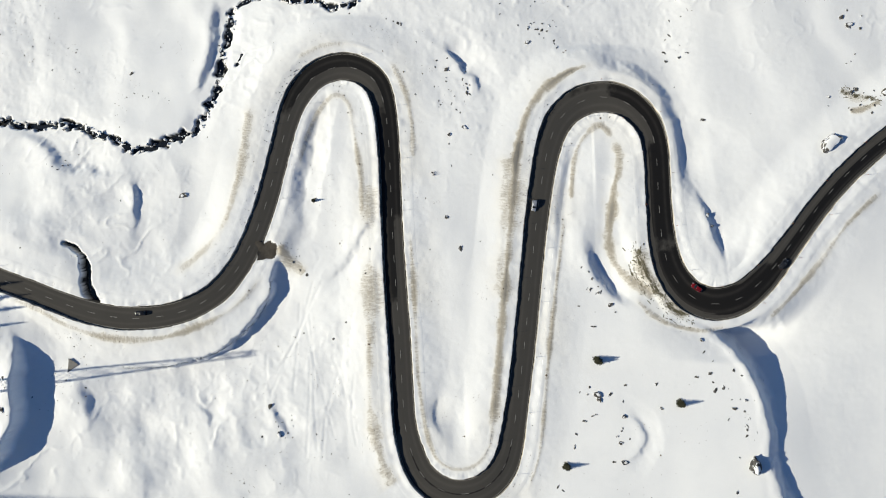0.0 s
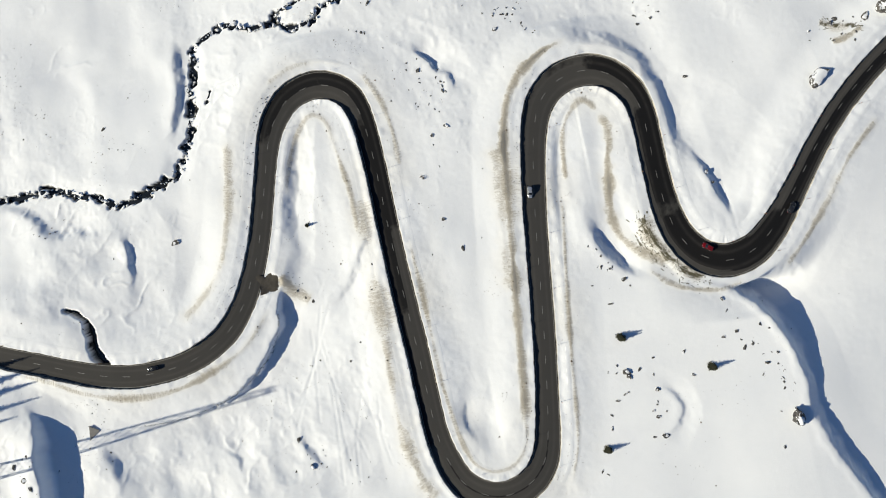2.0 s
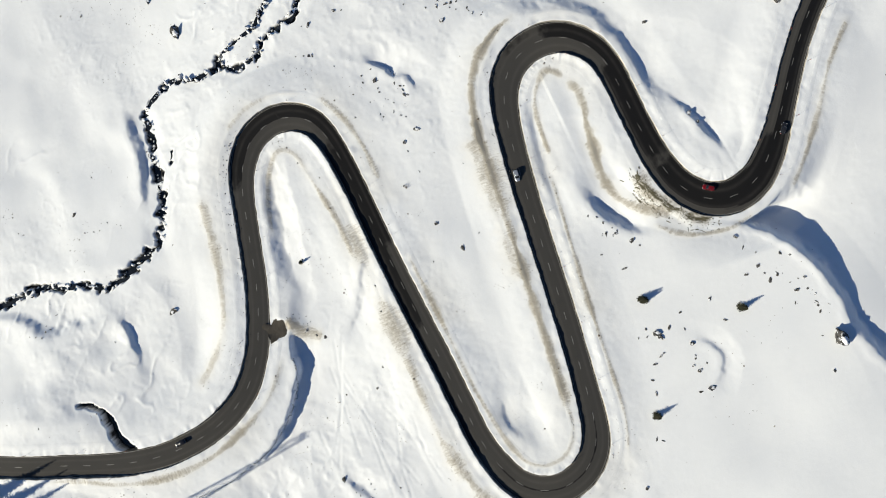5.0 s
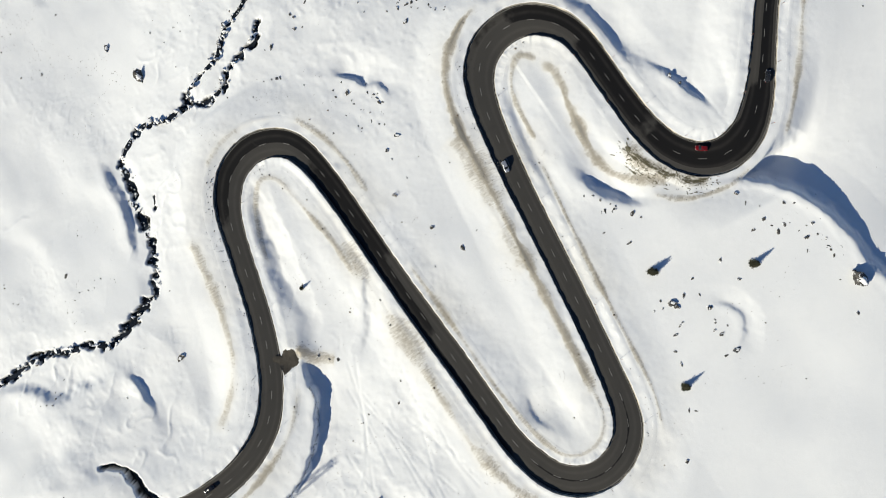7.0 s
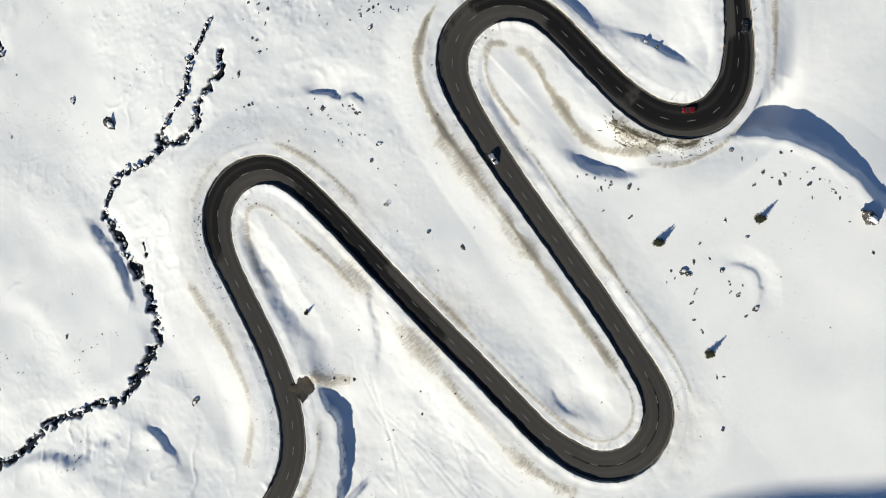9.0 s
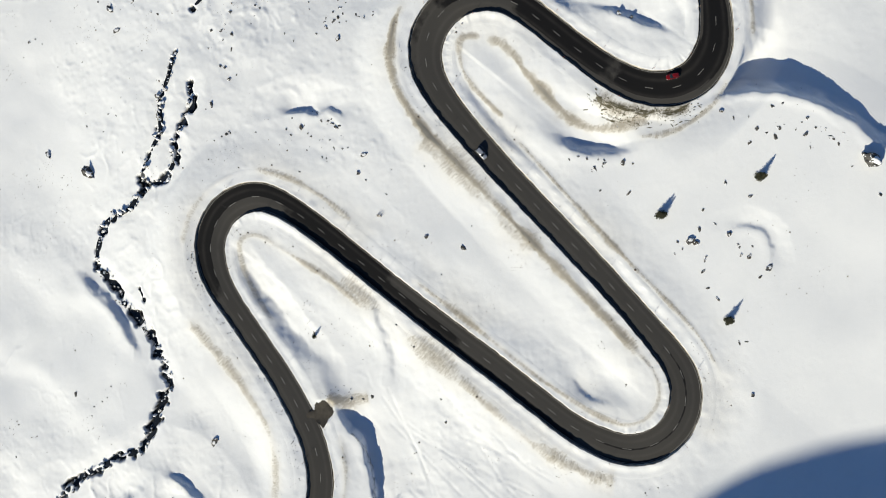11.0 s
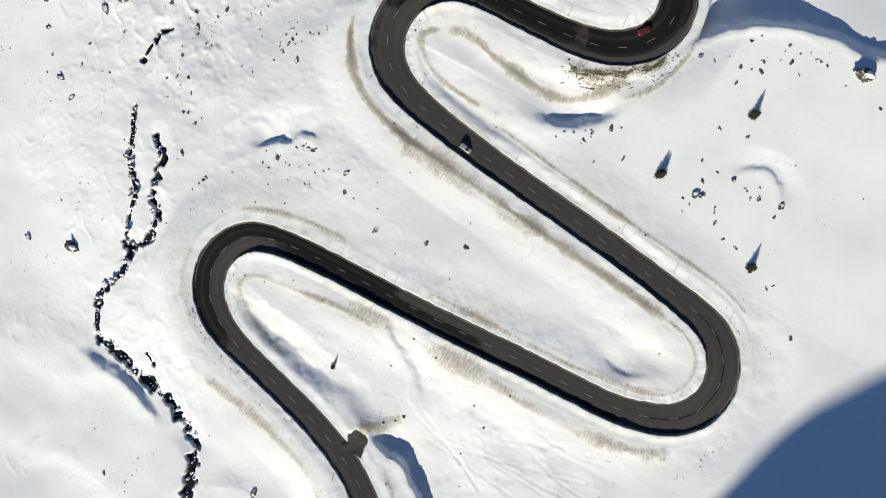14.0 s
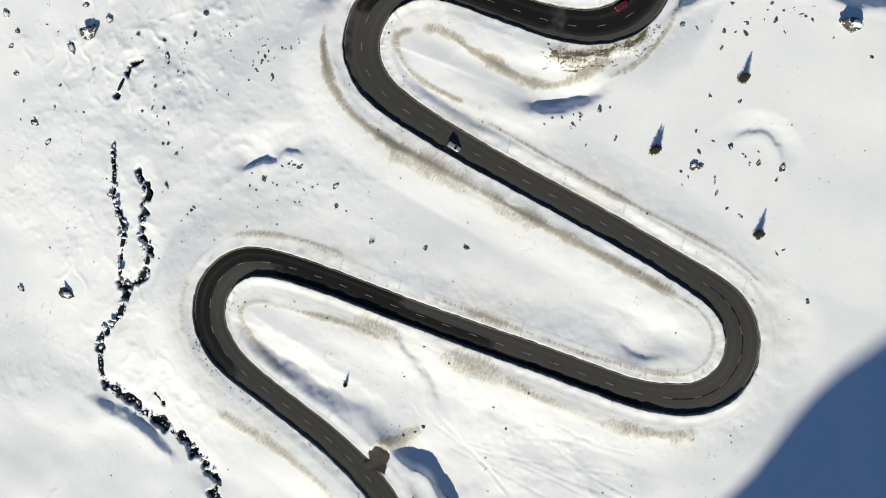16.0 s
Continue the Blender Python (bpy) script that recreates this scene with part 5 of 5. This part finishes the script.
spruce(59.0, -40.5, 5.2, 1.7, 1, "small dark spruce with two tops in open snow")
spruce(59.9, -41.2, 4.5, 1.4, 6, "small dark spruce close beside a taller one")
spruce(88.9, -56.0, 5.1, 1.75, 2, "small dark spruce standing alone in snow")
spruce(47.4, -79.1, 4.9, 1.7, 3, "small dark spruce above the lowest bend")
spruce(-48.3, 19.5, 3.2, 0.9, 4, "slim young spruce inside the first bend")
for x, y, h, q in ((-199.5, -16.5, 22.0, 11), (-201.5, -22.0, 24.0, 12), (-204.0, -27.0, 25.0, 13), (-207.0, -38.0, 22.0, 14), (-203.0, -33.0, 23.0, 15)):
    spruce(x, y, h, 3.5, q, "tall spruce beside the lower road", "spruces beside the lower road")


def bush(x, y, seed):
    r = random.Random(seed)
    verts, faces = [], []
    z = float(land(x, y))
    for _ in range(26):
        a, h = r.uniform(0, 6.28), r.uniform(0.7, 1.7)
        lean = r.uniform(0.3, 1.0)
        p = Vector((x + r.uniform(-0.3, 0.3), y + r.uniform(-0.3, 0.3), z - 0.1))
        q = p + Vector((math.cos(a) * lean, math.sin(a) * lean, h))
        b = len(verts)
        s = Vector((-math.sin(a), math.cos(a), 0)) * 0.035
        verts += [p + s, p - s, p + Vector((0, 0, 0.08)), q]
        faces += [(b, b + 1, b + 3), (b + 1, b + 2, b + 3), (b + 2, b, b + 3)]
    return tagged(link_mesh("bush", verts, faces, TWIG, smooth=False), "bare twiggy bush sticking out of the snow", "bush")


bush(-2.1, 30.2, 1)
bush(-1.6, 29.4, 2)


# ---- the lattice mast down the valley ----
def bar(bm, a, b, w):
    a, b = Vector(a), Vector(b)
    m = Matrix.Translation((a + b) / 2) @ (b - a).to_track_quat("Z", "Y").to_matrix().to_4x4() @ Matrix.Diagonal((w, w, (b - a).length, 1))
    bmesh.ops.create_cube(bm, size=1.0, matrix=m)


def lattice_mast(x, y, height):
    ob = new("lattice_mast")
    ob.location = (x, y, float(base(x, y)))
    foot, top = 3.0, 0.7
    at = lambda k, q: Vector((((-1, 1, 1, -1)[k]) * (foot + (top - foot) * q), ((-1, -1, 1, 1)[k]) * (foot + (top - foot) * q), q * height))
    for k in range(4):
        bm = bmesh.new()
        bar(bm, at(k, 0), at(k, 1), 0.22)
        part("leg", bm, STEEL, ob, smooth=False)
    for k in range(4):
        bm = bmesh.new()
        n = 14
        for c in range(n):
            a, b = c / n, (c + 1) / n
            bar(bm, at(k, a), at((k + 1) % 4, b), 0.11)
            bar(bm, at((k + 1) % 4, a), at(k, b), 0.11)
        part("bracing", bm, STEEL, ob, smooth=False)
    for q in (0.97,):
        bm = bmesh.new()
        bar(bm, (0, -1.5, q * height), (0, 1.5, q * height), 0.3)
        part("crossarm", bm, STEEL, ob, smooth=False)
    return tagged(ob, "tall galvanised steel lattice mast in the snow", "mast")


lattice_mast(-203.0, -55.5, 66.0)


# ---- cars ----
def loft(sections):
    """A skin over cross sections, each a ring of points."""
    bm = bmesh.new()
    rings = [[bm.verts.new(p) for p in s] for s in sections]
    for a, b in zip(rings, rings[1:]):
        for k in range(len(a)):
            bm.faces.new((a[k], a[(k + 1) % len(a)], b[(k + 1) % len(b)], b[k]))
    bm.faces.new(list(reversed(rings[0])))
    bm.faces.new(rings[-1])
    bmesh.ops.recalc_face_normals(bm, faces=bm.faces)
    return bm


def rounded(x, half, low, high, n=14, p=3.2):
    """A rounded box section across the car at x."""
    ring = []
    for k in range(n):
        a = 2 * math.pi * (k + 0.5) / n
        c, s = math.cos(a), math.sin(a)
        ring.append(Vector((x, half * math.copysign(abs(c) ** (2 / p), c), (low + high) / 2 + (high - low) / 2 * math.copysign(abs(s) ** (2 / p), s))))
    return ring


def car(x, y, towards, paint, label, roof_end=-1.75, height=1.55):
    ob = new("car")
    k = int(np.argmin(np.hypot(ROAD[:, 0] - x, ROAD[:, 1] - y)))
    ob.matrix_basis = pose(x, y, ROAD_Z[k] + 0.07, 0, 0, towards)
    belt = 0.92
    body = [(-2.18, 0.66, 0.42, 0.80), (-2.08, 0.80, 0.28, belt), (-1.5, 0.88, 0.22, belt + 0.04), (0.0, 0.90, 0.20, belt), (0.9, 0.89, 0.20, belt - 0.02),
            (1.6, 0.86, 0.22, 0.84), (2.02, 0.78, 0.26, 0.74), (2.16, 0.62, 0.36, 0.62)]
    part("body", loft([rounded(*s) for s in body]), paint, ob)
    glass = [(roof_end - 0.25, 0.70, belt - 0.1, belt + 0.05), (roof_end + 0.1, 0.70, belt - 0.1, height - 0.14), (-0.6, 0.74, belt - 0.1, height - 0.06), (0.2, 0.73, belt - 0.1, height - 0.10), (1.05, 0.70, belt - 0.1, belt + 0.03)]
    part("windows", loft([rounded(*s, p=3.8) for s in glass]), WINDOW, ob, "dark tinted glass all round")
    top = [(roof_end, 0.56, height - 0.16, height - 0.07), (roof_end + 0.25, 0.61, height - 0.12, height - 0.015), (-0.6, 0.63, height - 0.10, height), (0.1, 0.61, height - 0.14, height - 0.04), (0.3, 0.56, height - 0.17, height - 0.09)]
    part("roof", loft([rounded(*s) for s in top]), paint, ob)
    for sx in (-1.32, 1.36):
        for sy in (-0.80, 0.80):
            bm = bmesh.new()
            turn = Matrix.Translation((sx, sy, 0.32)) @ Matrix.Rotation(radians(90), 4, "X")
            bmesh.ops.create_cone(bm, segments=20, radius1=0.32, radius2=0.32, depth=0.22, cap_ends=True, matrix=turn)
            bmesh.ops.bevel(bm, geom=[e for e in bm.edges if len(e.link_faces) == 2 and e.calc_face_angle() > 1.0], offset=0.03, segments=2, affect="EDGES")
            w = part("wheel", bm, RUBBER, ob)
            bm = bmesh.new()
            bmesh.ops.create_cone(bm, segments=14, radius1=0.21, radius2=0.19, depth=0.24, cap_ends=True, matrix=turn)
            part("rim", bm, RIM, w)
    for sy in (-0.56, 0.56):
        for name, sx, sz, mat, size in (("headlight", 2.05, 0.64, LAMP, (0.16, 0.30, 0.14)), ("taillight", -2.10, 0.76, TAIL, (0.10, 0.26, 0.18))):
            bm = bmesh.new()
            bmesh.ops.create_cube(bm, size=1.0, matrix=Matrix.Translation((sx, sy, sz)) @ Matrix.Diagonal((*size, 1)))
            bmesh.ops.bevel(bm, geom=bm.edges, offset=0.03, segments=2, affect="EDGES")
            part(name, bm, mat, ob)
        bm = bmesh.new()
        bmesh.ops.create_cube(bm, size=1.0, matrix=Matrix.Translation((0.75, sy * 1.76, 0.98)) @ Matrix.Diagonal((0.14, 0.2, 0.14, 1)))
        bmesh.ops.bevel(bm, geom=bm.edges, offset=0.03, segments=2, affect="EDGES")
        part("mirror", bm, paint, ob)
    return tagged(ob, label, "car", "cars on the road")


SILVER = plain("silver_car_paint", (0.55, 0.56, 0.58), 0.3, 0.6, 0.03)
BLACK = plain("black_car_paint", (0.012, 0.012, 0.014), 0.2, 0.0, 0.03)
GREY = plain("dark_car_paint", (0.03, 0.03, 0.034), 0.25, 0.2, 0.03)
RED = plain("red_car_paint", (0.15, 0.006, 0.009), 0.25, 0.0, 0.03)


def beside_road(x, y, off, up):
    """A place in a lane and the heading there: off metres left of the centre line, up the road or down."""
    k = int(np.argmin(np.hypot(ROAD[:, 0] - x, ROAD[:, 1] - y)))
    t = ROAD_T[k] * (1 if up else -1)
    return ROAD[k, 0] + ROAD_N[k, 0] * off, ROAD[k, 1] + ROAD_N[k, 1] * off, math.degrees(math.atan2(t[1], t[0]))


car(*beside_road(37.4, 17.2, 1.6, False), SILVER, "silver estate car driving down between the bends", -1.95, 1.6)
car(*beside_road(-114.0, -24.7, 1.9, False), BLACK, "black car driving down the lower road")
car(*beside_road(129.6, -5.7, -1.9, True), GREY, "dark grey car leaving the upper bend")
car(*beside_road(96.4, -13.6, 3.6, False), RED, "red car driving into the upper bend")
